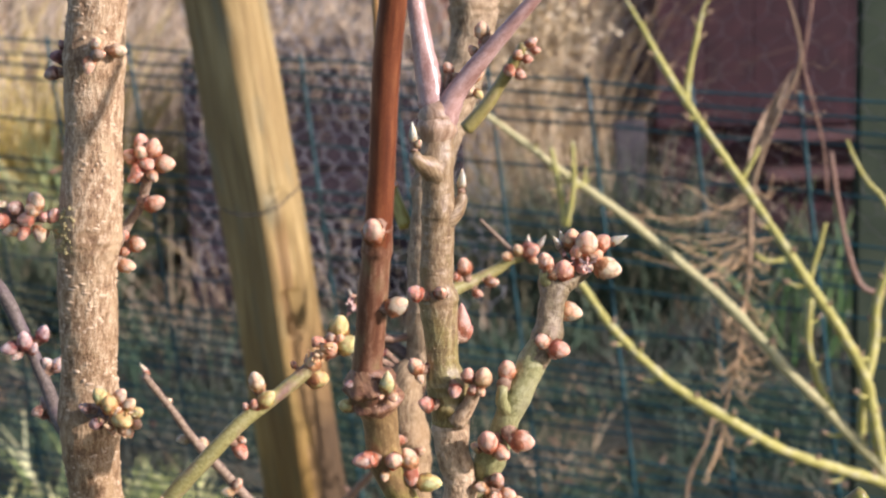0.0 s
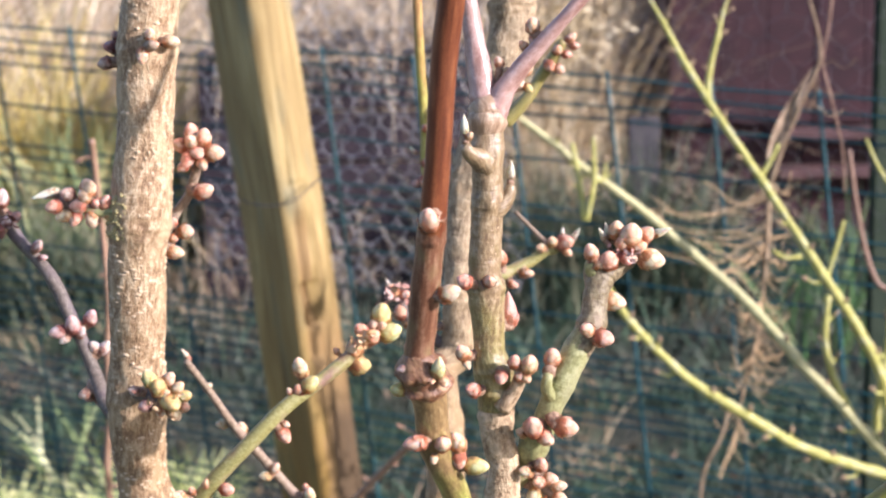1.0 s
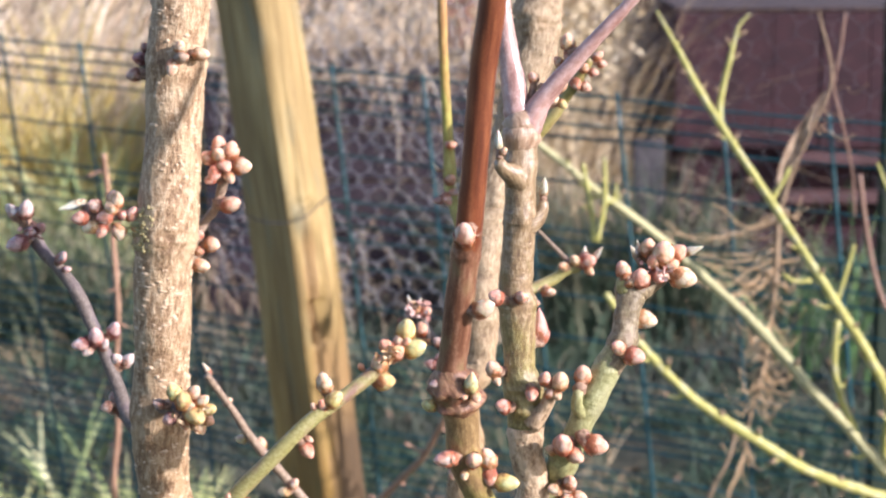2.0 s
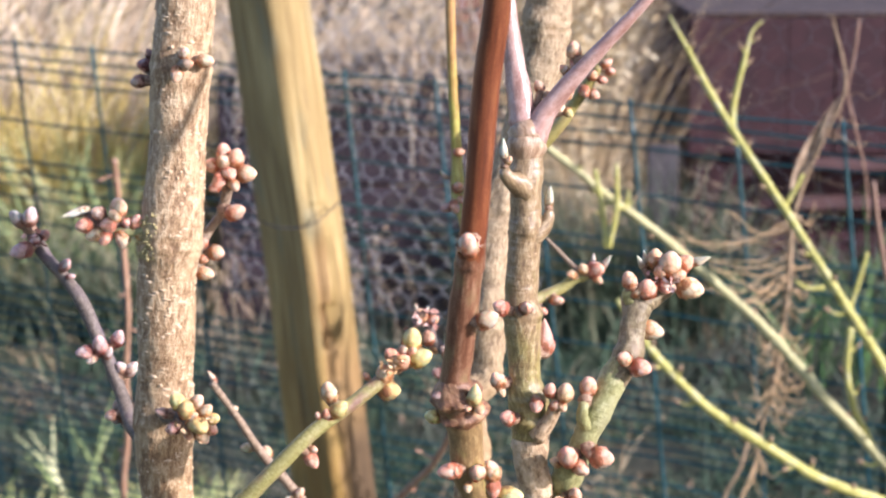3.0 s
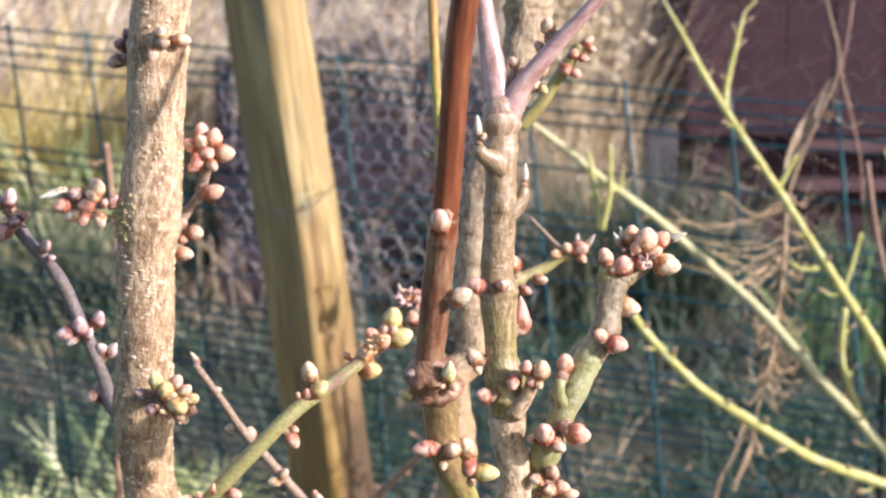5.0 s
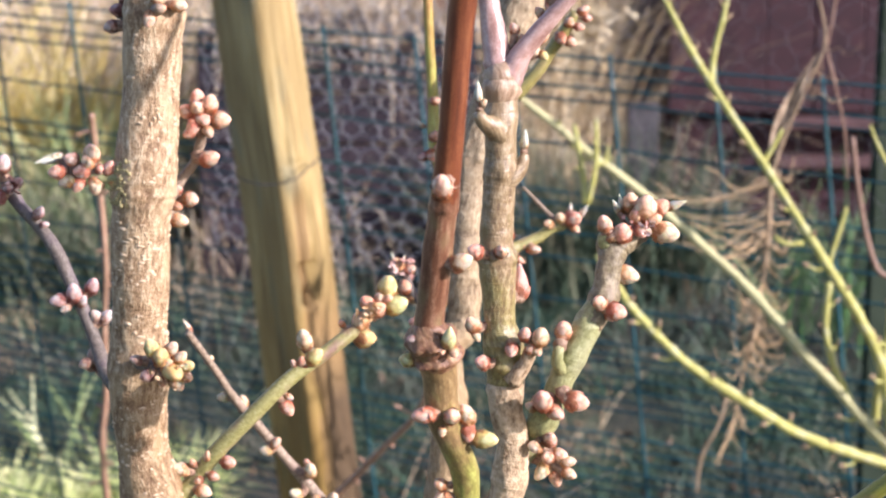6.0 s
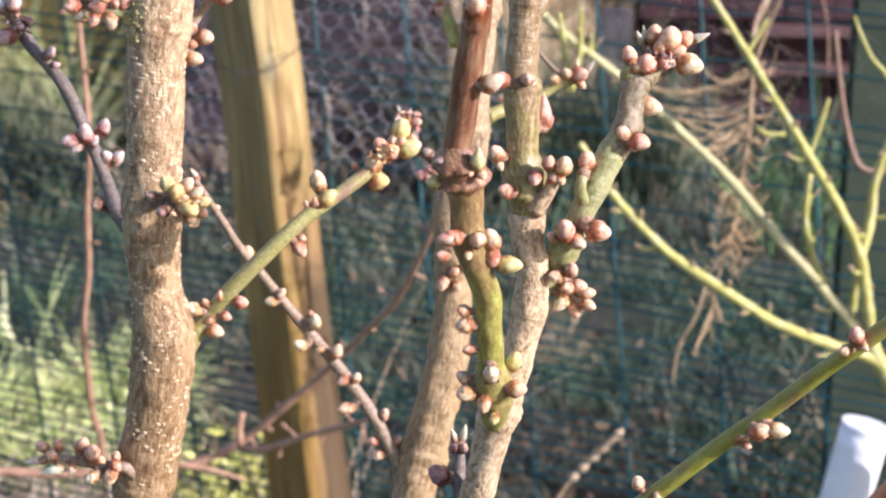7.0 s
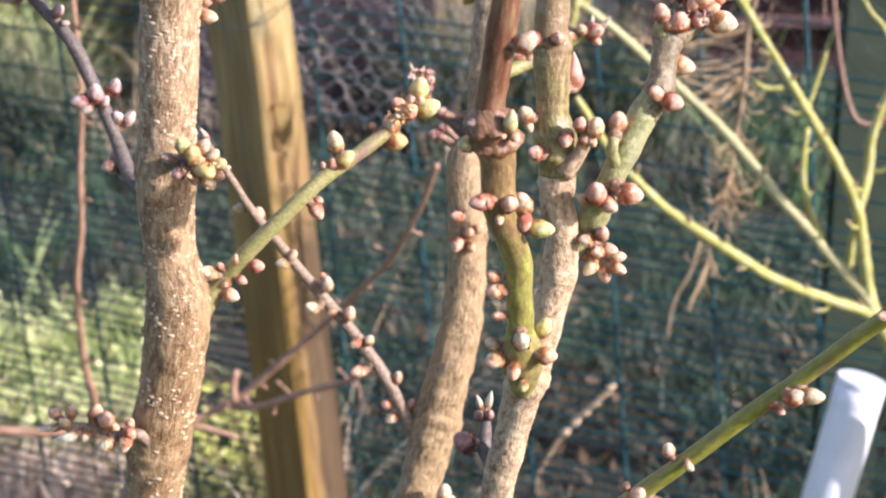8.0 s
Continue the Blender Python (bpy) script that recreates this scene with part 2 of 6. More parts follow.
BUD_MAT = {
    "y": bud_skin("bud_pale_green", (0.30, 0.14, 0.05), (0.60, 0.42, 0.17), (0.74, 0.62, 0.30), (0.82, 0.74, 0.46), (0.46, 0.24, 0.09)),
    "h": bud_skin("bud_long_pink", (0.38, 0.15, 0.07), (0.66, 0.32, 0.21), (0.78, 0.43, 0.32), (0.81, 0.51, 0.39), (0.50, 0.21, 0.11)),
    "m": bud_skin("bud_mauve", (0.22, 0.09, 0.06), (0.46, 0.22, 0.165), (0.66, 0.42, 0.35), (0.80, 0.62, 0.55), (0.32, 0.12, 0.08)),
    "p": bud_skin("bud_pink", (0.40, 0.15, 0.065), (0.65, 0.28, 0.155), (0.78, 0.43, 0.275), (0.84, 0.55, 0.39), (0.46, 0.175, 0.065)),
    "c": bud_skin("bud_cream", (0.38, 0.15, 0.06), (0.67, 0.37, 0.19), (0.79, 0.54, 0.33), (0.85, 0.65, 0.45), (0.48, 0.22, 0.09)),
    "g": bud_skin("bud_green", (0.29, 0.13, 0.045), (0.57, 0.33, 0.12), (0.66, 0.49, 0.17), (0.74, 0.61, 0.29), (0.46, 0.22, 0.07)),
    "d": bud_skin("bud_dark", (0.14, 0.05, 0.035), (0.28, 0.12, 0.085), (0.43, 0.22, 0.17), (0.60, 0.39, 0.32), (0.18, 0.07, 0.045)),
    "b": bud_skin("bud_brown", (0.32, 0.12, 0.048), (0.56, 0.235, 0.105), (0.72, 0.38, 0.21), (0.80, 0.52, 0.35), (0.36, 0.13, 0.05)),
    "l": bud_skin("leaf_bud", (0.36, 0.16, 0.08), (0.64, 0.43, 0.27), (0.80, 0.67, 0.49), (0.84, 0.77, 0.59), (0.52, 0.28, 0.14)),
}

M_WIRE = plain("green_wire", (0.007, 0.050, 0.060), (0.016, 0.090, 0.104), 40, 0.42, 0.1, vary=0.3)
M_OLDNET = plain("dull_wire", (0.10, 0.085, 0.095), (0.17, 0.15, 0.155), 40, 0.7, 0.2)
M_NET = plain("galvanised_wire", (0.40, 0.38, 0.38), (0.60, 0.58, 0.57), 40, 0.5, 0.2, metal=0.35)
M_STEEL = plain("white_painted_steel", (0.82, 0.83, 0.85), (0.92, 0.93, 0.94), 30, 0.32, 0.1, metal=0.1)
M_GREENPOST = plain("dark_green_paint", (0.026, 0.040, 0.025), (0.050, 0.066, 0.042), 12, 0.85, 0.2, spec=0.2)
M_RUST = plain("tie_wire", (0.03, 0.028, 0.03), (0.07, 0.065, 0.065), 90, 0.8, 0.2, spec=0.15)
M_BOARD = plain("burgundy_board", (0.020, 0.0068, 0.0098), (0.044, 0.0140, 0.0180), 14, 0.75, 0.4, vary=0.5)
M_REDDISH = plain("faded_red_board", (0.24, 0.10, 0.07), (0.38, 0.19, 0.14), 14, 0.8, 0.4)
M_FELT = plain("faded_roofing_felt", (0.046, 0.033, 0.033), (0.082, 0.060, 0.057), 9, 0.9, 0.4)
# weathered grey, darkened so that the board looks shaded
M_GREY = plain("weathered_shaded_board", (0.04, 0.037, 0.041), (0.08, 0.072, 0.077), 20, 0.85, 0.5)
M_LEDGE = plain("pink_board", (0.060, 0.030, 0.030), (0.115, 0.060, 0.058), 18, 0.7, 0.4)
M_GAP = plain("dark_board", (0.018, 0.013, 0.018), (0.038, 0.025, 0.032), 18, 0.8, 0.3)


def soil_material():
    m, nt, b = mat("garden_soil")
    co = nt.nodes.new("ShaderNodeTexCoord").outputs["Object"]
    wide = noise_of(nt, co, 1.6, 4)
    fine = noise_of(nt, co, 45, 6, 0.65)
    col = ramp(nt, fine, [(0.28, (0.025, 0.022, 0.016)), (0.52, (0.062, 0.054, 0.036)), (0.74, (0.14, 0.12, 0.075))])
    moss = ramp(nt, fine, [(0.3, (0.014, 0.028, 0.012)), (0.7, (0.06, 0.09, 0.035))])
    nt.links.new(mix_of(nt, ramp(nt, wide, [(0.42, (0, 0, 0)), (0.58, (1, 1, 1))]), col, moss), b.inputs["Base Color"])
    b.inputs["Roughness"].default_value = 0.95
    bump_of(nt, b, fine, 0.8, 0.03)
    return m


def post_wood():
    m, nt, b = mat("weathered_post_wood")
    uv = nt.nodes.new("ShaderNodeTexCoord").outputs["UV"]
    grain = noise_of(nt, uv, 120, 6, 0.6, (1.0, 0.05, 1.0))
    wide = noise_of(nt, uv, 14, 3, 0.5, (1.0, 0.3, 1.0))
    fibre = noise_of(nt, uv, 600, 4, 0.6, (1.0, 0.03, 1.0))
    col = ramp(nt, grain, [(0.26, (0.11, 0.068, 0.024)), (0.47, (0.33, 0.235, 0.085)), (0.70, (0.56, 0.44, 0.20))])
    col = mix_of(nt, ramp(nt, wide, [(0.40, (0, 0, 0)), (0.60, (0.75, 0.75, 0.75))]), col, (0.25, 0.17, 0.06))
    patch = noise_of(nt, uv, 30, 3, 0.5, (1.0, 0.22, 1.0))
    col = mix_of(nt, ramp(nt, patch, [(0.56, (0, 0, 0)), (0.66, (0.7, 0.7, 0.7))]), col, (0.21, 0.195, 0.11))
    split = noise_of(nt, uv, 75, 5, 0.6, (1.0, 0.06, 1.0))
    col = mix_of(nt, ramp(nt, split, [(0.60, (0, 0, 0)), (0.68, (0.7, 0.7, 0.7))]), col, (0.15, 0.09, 0.035))
    sep = nt.nodes.new("ShaderNodeSeparateXYZ")
    nt.links.new(uv, sep.inputs[0])
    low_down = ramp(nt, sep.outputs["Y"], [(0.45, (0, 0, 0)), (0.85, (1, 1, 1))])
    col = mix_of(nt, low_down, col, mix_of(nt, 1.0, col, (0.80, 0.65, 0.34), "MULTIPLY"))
    wear_shade = nt.nodes.new("ShaderNodeAttribute")
    wear_shade.attribute_name = "wear_shade"
    worn_shaded = math_of(nt, "ADD", wear_shade.outputs["Fac"], math_of(nt, "MULTIPLY", math_of(nt, "SUBTRACT", grain, 0.5), 0.35))
    brown = mix_of(nt, grain, (0.11, 0.06, 0.022), (0.38, 0.235, 0.085))
    # dark tone paints the shade of the lower flank; brown is the crack's own
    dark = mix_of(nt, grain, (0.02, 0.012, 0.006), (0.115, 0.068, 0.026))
    col = mix_of(nt, ramp(nt, worn_shaded, [(0.12, (0, 0, 0)), (0.42, (0.85, 0.85, 0.85))]), col, brown)
    col = mix_of(nt, ramp(nt, worn_shaded, [(0.58, (0, 0, 0)), (0.92, (0.9, 0.9, 0.9))]), col, dark)
    nt.links.new(col, b.inputs["Base Color"])
    b.inputs["Roughness"].default_value = 0.75
    bump_of(nt, b, math_of(nt, "ADD", grain, math_of(nt, "MULTIPLY", fibre, 0.6)), 0.6, 0.004)
    return m


M_SOIL, M_POST = soil_material(), post_wood()
# green kept dark to stand for shade over the grass
M_GRASS = blades("shaded_green_grass", [(0.0, (0.026, 0.057, 0.031)), (0.5, (0.053, 0.106, 0.063)), (0.9, (0.10, 0.160, 0.094)), (1.0, (0.17, 0.18, 0.11))], 0.6, (0.105, 0.092, 0.078))
M_TUFT = blades("fresh_grass", [(0.0, (0.18, 0.26, 0.10)), (0.5, (0.38, 0.45, 0.20)), (1.0, (0.60, 0.60, 0.34))], 0.5)
# brightened green: the sun on one patch is put into this colour
M_MINT = blades("sun_toned_grass", [(0.0, (0.28, 0.37, 0.12)), (0.5, (0.56, 0.62, 0.235)), (1.0, (0.80, 0.77, 0.40))], 0.5)
M_DULL = blades("dull_lime_grass", [(0.0, (0.12, 0.14, 0.045)), (0.5, (0.27, 0.28, 0.085)), (1.0, (0.48, 0.45, 0.17))], 0.5)
M_TALL = blades("tall_grass", [(0.0, (0.045, 0.075, 0.046)), (0.5, (0.10, 0.14, 0.085)), (1.0, (0.24, 0.22, 0.14))], 0.6)
M_STRAW = blades("dry_straw", [(0.0, (0.17, 0.11, 0.06)), (0.35, (0.38, 0.27, 0.15)), (0.75, (0.58, 0.45, 0.27)), (1.0, (0.72, 0.60, 0.40))])
M_REED = blades("pale_reed", [(0.0, (0.24, 0.15, 0.09)), (0.3, (0.58, 0.44, 0.29)), (0.75, (0.80, 0.66, 0.47)), (1.0, (0.90, 0.80, 0.62))])
M_BLADE = blades("green_blades", [(0.0, (0.05, 0.13, 0.04)), (0.6, (0.11, 0.22, 0.07)), (1.0, (0.24, 0.32, 0.13))])
M_YELLOW = blades("yellow_grass", [(0.0, (0.50, 0.36, 0.08)), (0.5, (0.76, 0.59, 0.18)), (1.0, (0.90, 0.77, 0.36))])
M_MAT = blades("matted_grass", [(0.0, (0.30, 0.20, 0.13)), (0.5, (0.66, 0.49, 0.35)), (1.0, (0.90, 0.76, 0.60))])
M_LIME = blades("lime_weed_leaves", [(0.0, (0.30, 0.33, 0.07)), (0.5, (0.58, 0.57, 0.15)), (1.0, (0.80, 0.75, 0.33))])
M_THATCH = blades("dull_thatch", [(0.0, (0.06, 0.046, 0.032)), (0.5, (0.12, 0.093, 0.064)), (1.0, (0.21, 0.165, 0.115))], 0.8)
M_WEED = blades("weed_leaves", [(0.0, (0.27, 0.37, 0.16)), (0.6, (0.50, 0.58, 0.28)), (1.0, (0.74, 0.72, 0.40))])
M_LITTER = blades("dead_leaves", [(0.0, (0.05, 0.028, 0.016)), (0.6, (0.105, 0.068, 0.038)), (1.0, (0.165, 0.115, 0.07))])
M_GOLD = blades("golden_leaves", [(0.0, (0.40, 0.29, 0.15)), (0.5, (0.60, 0.47, 0.27)), (1.0, (0.84, 0.74, 0.52))])
M_HEDGE = blades("dry_hedge_leaves", [(0.0, (0.07, 0.055, 0.035)), (0.6, (0.20, 0.15, 0.09)), (1.0, (0.38, 0.30, 0.18))])


# ---- building helpers ----
def mesh_of(name, verts, faces, material, uvs=None, smooth=True):
    me = bpy.data.meshes.new(name)
    me.from_pydata(verts, [], faces)
    if uvs is not None:
        layer = me.uv_layers.new(name="UVMap")
        loops = np.empty(len(me.loops), dtype=np.int32)
        me.loops.foreach_get("vertex_index", loops)
        layer.data.foreach_set("uv", np.asarray(uvs, dtype=np.float32)[loops].ravel())
    me.polygons.foreach_set("use_smooth", [smooth] * len(me.polygons))
    me.materials.append(material)
    me.update()
    return me


def thing(name, place, label, category, group="", kind=""):
    ob = new(name)
    ob.empty_display_size = 0.05
    ob.location = place
    return tagged(ob, label, category, group, kind)


def part(name, me, parent=None, label="", m=None):
    """One mesh object under a thing or a part; its mesh is in world metres unless m is given."""
    ob = new(name, me)
    if parent is not None:
        ob.parent = parent
        if parent.type == "EMPTY":
            ob.matrix_parent_inverse = Matrix.Translation(-Vector(parent.location))
    if m is not None:
        ob.matrix_basis = m
    return tagged(ob, label)


def spline(rows, step):
    """Points every step metres on a smooth curve through the rows (x, y, z, radius)."""
    p = np.array(rows, float)
    p = np.vstack([2 * p[0] - p[1], p, 2 * p[-1] - p[-2]])
    out = []
    for i in range(1, len(p) - 2):
        n = max(2, int(np.linalg.norm(p[i + 1, :3] - p[i, :3]) / step))
        for k in range(n):
            t = k / n
            a, b, c, d = p[i - 1], p[i], p[i + 1], p[i + 2]
            out.append(0.5 * (2 * b + (c - a) * t + (2 * a - 5 * b + 4 * c - d) * t * t + (3 * b - a - 3 * c + d) * t ** 3))
    out.append(p[-2])
    return np.array(out)


def tube(name, rows, material, segs=16, step=0.002, rough=0.03, seed=0, section=None, lump=60.0, dome=0.35):
    """A tapering stem along the rows, slightly uneven, with UVs in metres; returns mesh and its rings."""
    c = spline(rows, step)
    r = np.maximum(c[:, 3], 0.0003)
    c = c[:, :3]
    tan = np.gradient(c, axis=0)
    tan /= np.linalg.norm(tan, axis=1)[:, None] + 1e-12
    side = np.cross(tan[0], (0.3, 1.0, 0.2))
    side /= np.linalg.norm(side)
    verts, uvs, faces, rings = [], [], [], []
    run = 0.0
    n1 = segs + 1
    for i in range(len(c)):
        side = side - tan[i] * (side @ tan[i])
        side /= np.linalg.norm(side)
        up = np.cross(tan[i], side)
        if i:
            run += np.linalg.norm(c[i] - c[i - 1])
        rings.append((c[i], side.copy(), up, r[i], run))
        for k in range(n1):
            a = 2 * math.pi * (k % segs) / segs
            d = side * math.cos(a) + up * math.sin(a)
            q = c[i] + d * r[i]
            w = 1 + rough * (noise.noise(Vector(q) * lump + Vector((seed, 0, 0))) * 1.4 + noise.noise(Vector(q) * lump * 4 + Vector((0, seed, 0))) * 0.6)
            if section:
                w *= section(d, c[i], run)
            verts.append(c[i] + d * r[i] * w)
            uvs.append((2 * math.pi * r[i] * k / segs, run))
    for i in range(len(c) - 1):
        for k in range(segs):
            a = i * n1 + k
            faces.append((a, a + 1, a + n1 + 1, a + n1))
    if dome:
        for i, flip in ((0, True), (len(c) - 1, False)):
            verts.append(c[i] + tan[i] * (-dome if flip else dome) * r[i])
            uvs.append((0, rings[i][4]))
            for k in range(segs):
                a = i * n1 + k
                faces.append((a + 1, a, len(verts) - 1) if flip else (a, a + 1, len(verts) - 1))
    return mesh_of(name, [tuple(v) for v in verts], faces, material, uvs), rings


def lenticels(rings, count, size, seed):
    """Small corky dashes that stand a little proud of the bark."""
    rnd = random.Random(seed)
    verts, faces = [], []
    for _ in range(count):
        c, s, u, r, _run = rings[int(rnd.random() * (len(rings) - 1))]
        a = rnd.uniform(0, 2 * math.pi)
        d = s * math.cos(a) + u * math.sin(a)
        e = np.cross(d, np.cross(s, u))
        ax = np.cross(s, u)
        w, h, t = size * rnd.uniform(0.3, 1.2) * rnd.uniform(0.6, 1.0), size * rnd.uniform(0.25, 0.6), size * rnd.uniform(0.06, 0.20)
        p = c + d * r * 1.0
        b = len(verts)
        for k in range(6):
            q = 2 * math.pi * k / 6
            verts.append(tuple(p + e * w * math.cos(q) + ax * h * math.sin(q) - d * 0.0003))
        for k in range(6):
            q = 2 * math.pi * k / 6
            verts.append(tuple(p + e * w * 0.55 * math.cos(q) + ax * h * 0.55 * math.sin(q) + d * t))
        for k in range(6):
            faces.append((b + k, b + (k + 1) % 6, b + 6 + (k + 1) % 6, b + 6 + k))
        faces.append(tuple(b + 6 + k for k in range(6)))
    return mesh_of("corky_speckle", verts, faces, M_LENT)


def bud_mesh(kind, seed):
    """A bud of width 1 along +z: a core wrapped in overlapping scales with free edges; UV: distance to the rim, height."""
    rnd = random.Random(seed)
    pointed = kind in "lhy"
    length = {"l": 2.5, "h": 2.1, "y": 1.7}[kind] if pointed else {"p": 1.12, "c": 1.22, "g": 1.16, "d": 1.16, "m": 1.24, "b": 1.10}[kind] * rnd.uniform(0.93, 1.1)
    verts, faces, uvs = [], [], []
    turns = rnd.uniform(0, 6.28)
    squash = rnd.uniform(0.86, 0.97)

    def radius(t):
        if pointed:
            return 0.46 * math.sin(math.pi * min(1, 0.10 + 0.90 * t) ** 0.75) ** 0.8 * (1 - 0.25 * t)
        return 0.45 * (math.sin(math.pi * (0.10 + 0.885 * t) ** 0.93)) ** 0.53

    seg, rings = 14, 11
    for i in range(rings):
        t = i / (rings - 1)
        for k in range(seg):
            a = 2 * math.pi * k / seg
            rr = radius(t) * (1 + 0.04 * math.sin(3 * a + turns))
            verts.append((rr * math.cos(a), rr * math.sin(a) * squash, (t - 0.45) * length))
            uvs.append((0.3, 0.25 + 0.5 * t))
    for i in range(rings - 1):
        for k in range(seg):
            faces.append((i * seg + k, i * seg + (k + 1) % seg, (i + 1) * seg + (k + 1) % seg, (i + 1) * seg + k))
    faces.append(tuple(range(seg))[::-1])
    faces.append(tuple((rings - 1) * seg + k for k in range(seg)))
    layers = ((5, 0.24, 1.15, 0.15), (3, 0.46, 1.7, 0.11), (3, 0.68, 1.65, 0.07), (3, 0.92, 1.55, 0.035)) if not pointed else ((2, 0.35, 2.2, 0.10), (2, 0.62, 1.8, 0.06), (2, 0.9, 1.5, 0.03))
    for layer, (count, top, spread, proud) in enumerate(layers):
        for j in range(count):
            a0 = turns + layer * 1.1 + 2 * math.pi * j / count + rnd.uniform(-0.25, 0.25)
            high = top * rnd.uniform(0.88, 1.08)
            b = len(verts)
            nu, nv = 5, 5
            for v in range(nv + 1):
                t = v / nv
                wide = spread * math.sqrt(max(0.0, 1 - (max(0.0, t - 0.25) / 0.78) ** 2.2)) * 0.5
                for u in range(nu + 1):
                    q = u / nu * 2 - 1
                    a = a0 + q * wide
                    h = min(high * t, 0.97)
                    rr = radius(h) + proud * (0.35 + 0.65 * t) * (1 - 0.35 * q * q)
                    verts.append((rr * math.cos(a), rr * math.sin(a) * squash, (h - 0.45) * length))
                    uvs.append((max(abs(q), t ** 1.5), h * 0.3 if len(layers) == 4 and layer == 0 else h * 0.85 if layer < len(layers) - 1 else 0.15 + 0.85 * h))
            for v in range(nv):
                for u in range(nu):
                    q = b + v * (nu + 1) + u
                    faces.append((q, q + 1, q + nu + 2, q + nu + 1))
    return mesh_of("bud", verts, faces, BUD_MAT[kind], uvs)


BUD_MESH = {k: [bud_mesh(k, 31 * i + ord(k)) for i in range(5)] for k in "pcgdbmlhy"}
CENTRE = {}
STEMS = {}
bud_rnd = random.Random(5)


def bud_rows(host, rows):
    """Buds on a stem: place, turn in the upright plane, lean towards -y in degrees, width in mm, kind."""
    for x, y, z, turn, lean, width, kind in rows:
        a, e = radians(turn + bud_rnd.uniform(-8, 8)), radians(lean + bud_rnd.uniform(-6, 10))
        way = Vector((math.cos(a) * math.cos(e), -math.sin(e), math.sin(a) * math.cos(e)))
        q = way.to_track_quat("Z", "Y") @ Euler((0, 0, bud_rnd.uniform(0, 6.28))).to_quaternion()
        w = width / (940 if kind in "lhy" else 1080 if kind == "g" else 1000)
        c = CENTRE[host]
        m = Matrix.LocRotScale((x, y, z), q, (w * bud_rnd.uniform(0.97, 1.1), w * bud_rnd.uniform(0.97, 1.1), w * bud_rnd.uniform(0.95, 1.06)))
        part("leaf_bud" if kind == "l" else "bud", bud_rnd.choice(BUD_MESH[kind]), STEMS[host], "", m)
        # the short foot that carries it on the stem
        near = c[np.argmin(((c[:, :3] - np.array((x, y, z))) ** 2).sum(1))]
        root, tip = Vector(near[:3]), Vector((x, y, z)) - way * w * (0.9 if kind in "lh" else 0.7 if kind == "y" else 0.42)
        out = tip - root
        if out.length > near[3] * 0.6:
            start = root + out * min(0.8, near[3] * 0.5 / out.length)
            mid = start.lerp(tip, 0.6) - way * w * 0.12
            me, _ = tube("bud_foot", [(*start, w * 0.44), (*mid, w * 0.33), (*(tip + way * w * 0.12), w * 0.40)], M_FOOT, 9, w * 0.3, 0.16, bud_rnd.random(), None, 500.0)
            part("bud_foot", me, STEMS[host])


def loose_scales(host, place, spread, count, size, material, seed, label):
    """Small curled dry scales shed among the buds of a cluster."""
    rnd = random.Random(seed)
    verts, faces = [], []
    for _ in range(count):
        p = Vector(place) + Vector((rnd.gauss(0, 1) * spread[0], rnd.gauss(0, 1) * spread[1], rnd.gauss(0, 1) * spread[2])) * 0.6
        turn = Euler((rnd.uniform(0, 6.28), rnd.uniform(0, 6.28), rnd.uniform(0, 6.28))).to_matrix()
        k, b = size * rnd.uniform(0.5, 1.2), len(verts)
        for i in range(4):
            for j in range(4):
                u, v = i / 3 * 2 - 1, j / 3 * 2 - 1
                wide = 1 - 0.55 * max(0.0, v) ** 2 - 0.25 * max(0.0, -v)
                verts.append(tuple(p + turn @ Vector((u * 0.6 * wide * k, v * k, (u * u * 0.5 + v * v * 0.35 + rnd.uniform(-0.08, 0.08)) * k))))
        faces += [(b + i * 4 + j, b + i * 4 + j + 1, b + i * 4 + j + 5, b + i * 4 + j + 4) for i in range(3) for j in range(3)]
    tagged(part("scale_litter", mesh_of("scale_litter", verts, faces, material), STEMS[host], label), kind="stuff")


# ---- stems: x, y, z and radius in metres, from the top or foot along each ----
MAIN_STEM = [(-0.1015, 0.7070, 1.2310, 0.0111), (-0.1040, 0.7050, 1.2109, 0.0109), (-0.1048, 0.7030, 1.1988, 0.0108), (-0.1065, 0.7010, 1.1809, 0.0107), (-0.1079, 0.6990, 1.1580, 0.0103), (-0.1092, 0.6970, 1.1374, 0.0106), (-0.1111, 0.6950, 1.1199, 0.0114), (-0.1129, 0.6950, 1.1061, 0.0106), (-0.1142, 0.6950, 1.0825, 0.0105), (-0.1150, 0.6950, 1.0630, 0.0103), (-0.1159, 0.6950, 1.0488, 0.0110), (-0.1164, 0.6950, 1.0322, 0.0104), (-0.1155, 0.6950, 1.0148, 0.0097), (-0.1130, 0.6950, 0.9985, 0.0117), (-0.1141, 0.6950, 0.9820, 0.0116), (-0.1181, 0.6980, 0.9585, 0.0116), (-0.1225, 0.7010, 0.9367, 0.0117), (-0.1263, 0.7030, 0.9124, 0.0110), (-0.1307, 0.7070, 0.8867, 0.0109)]
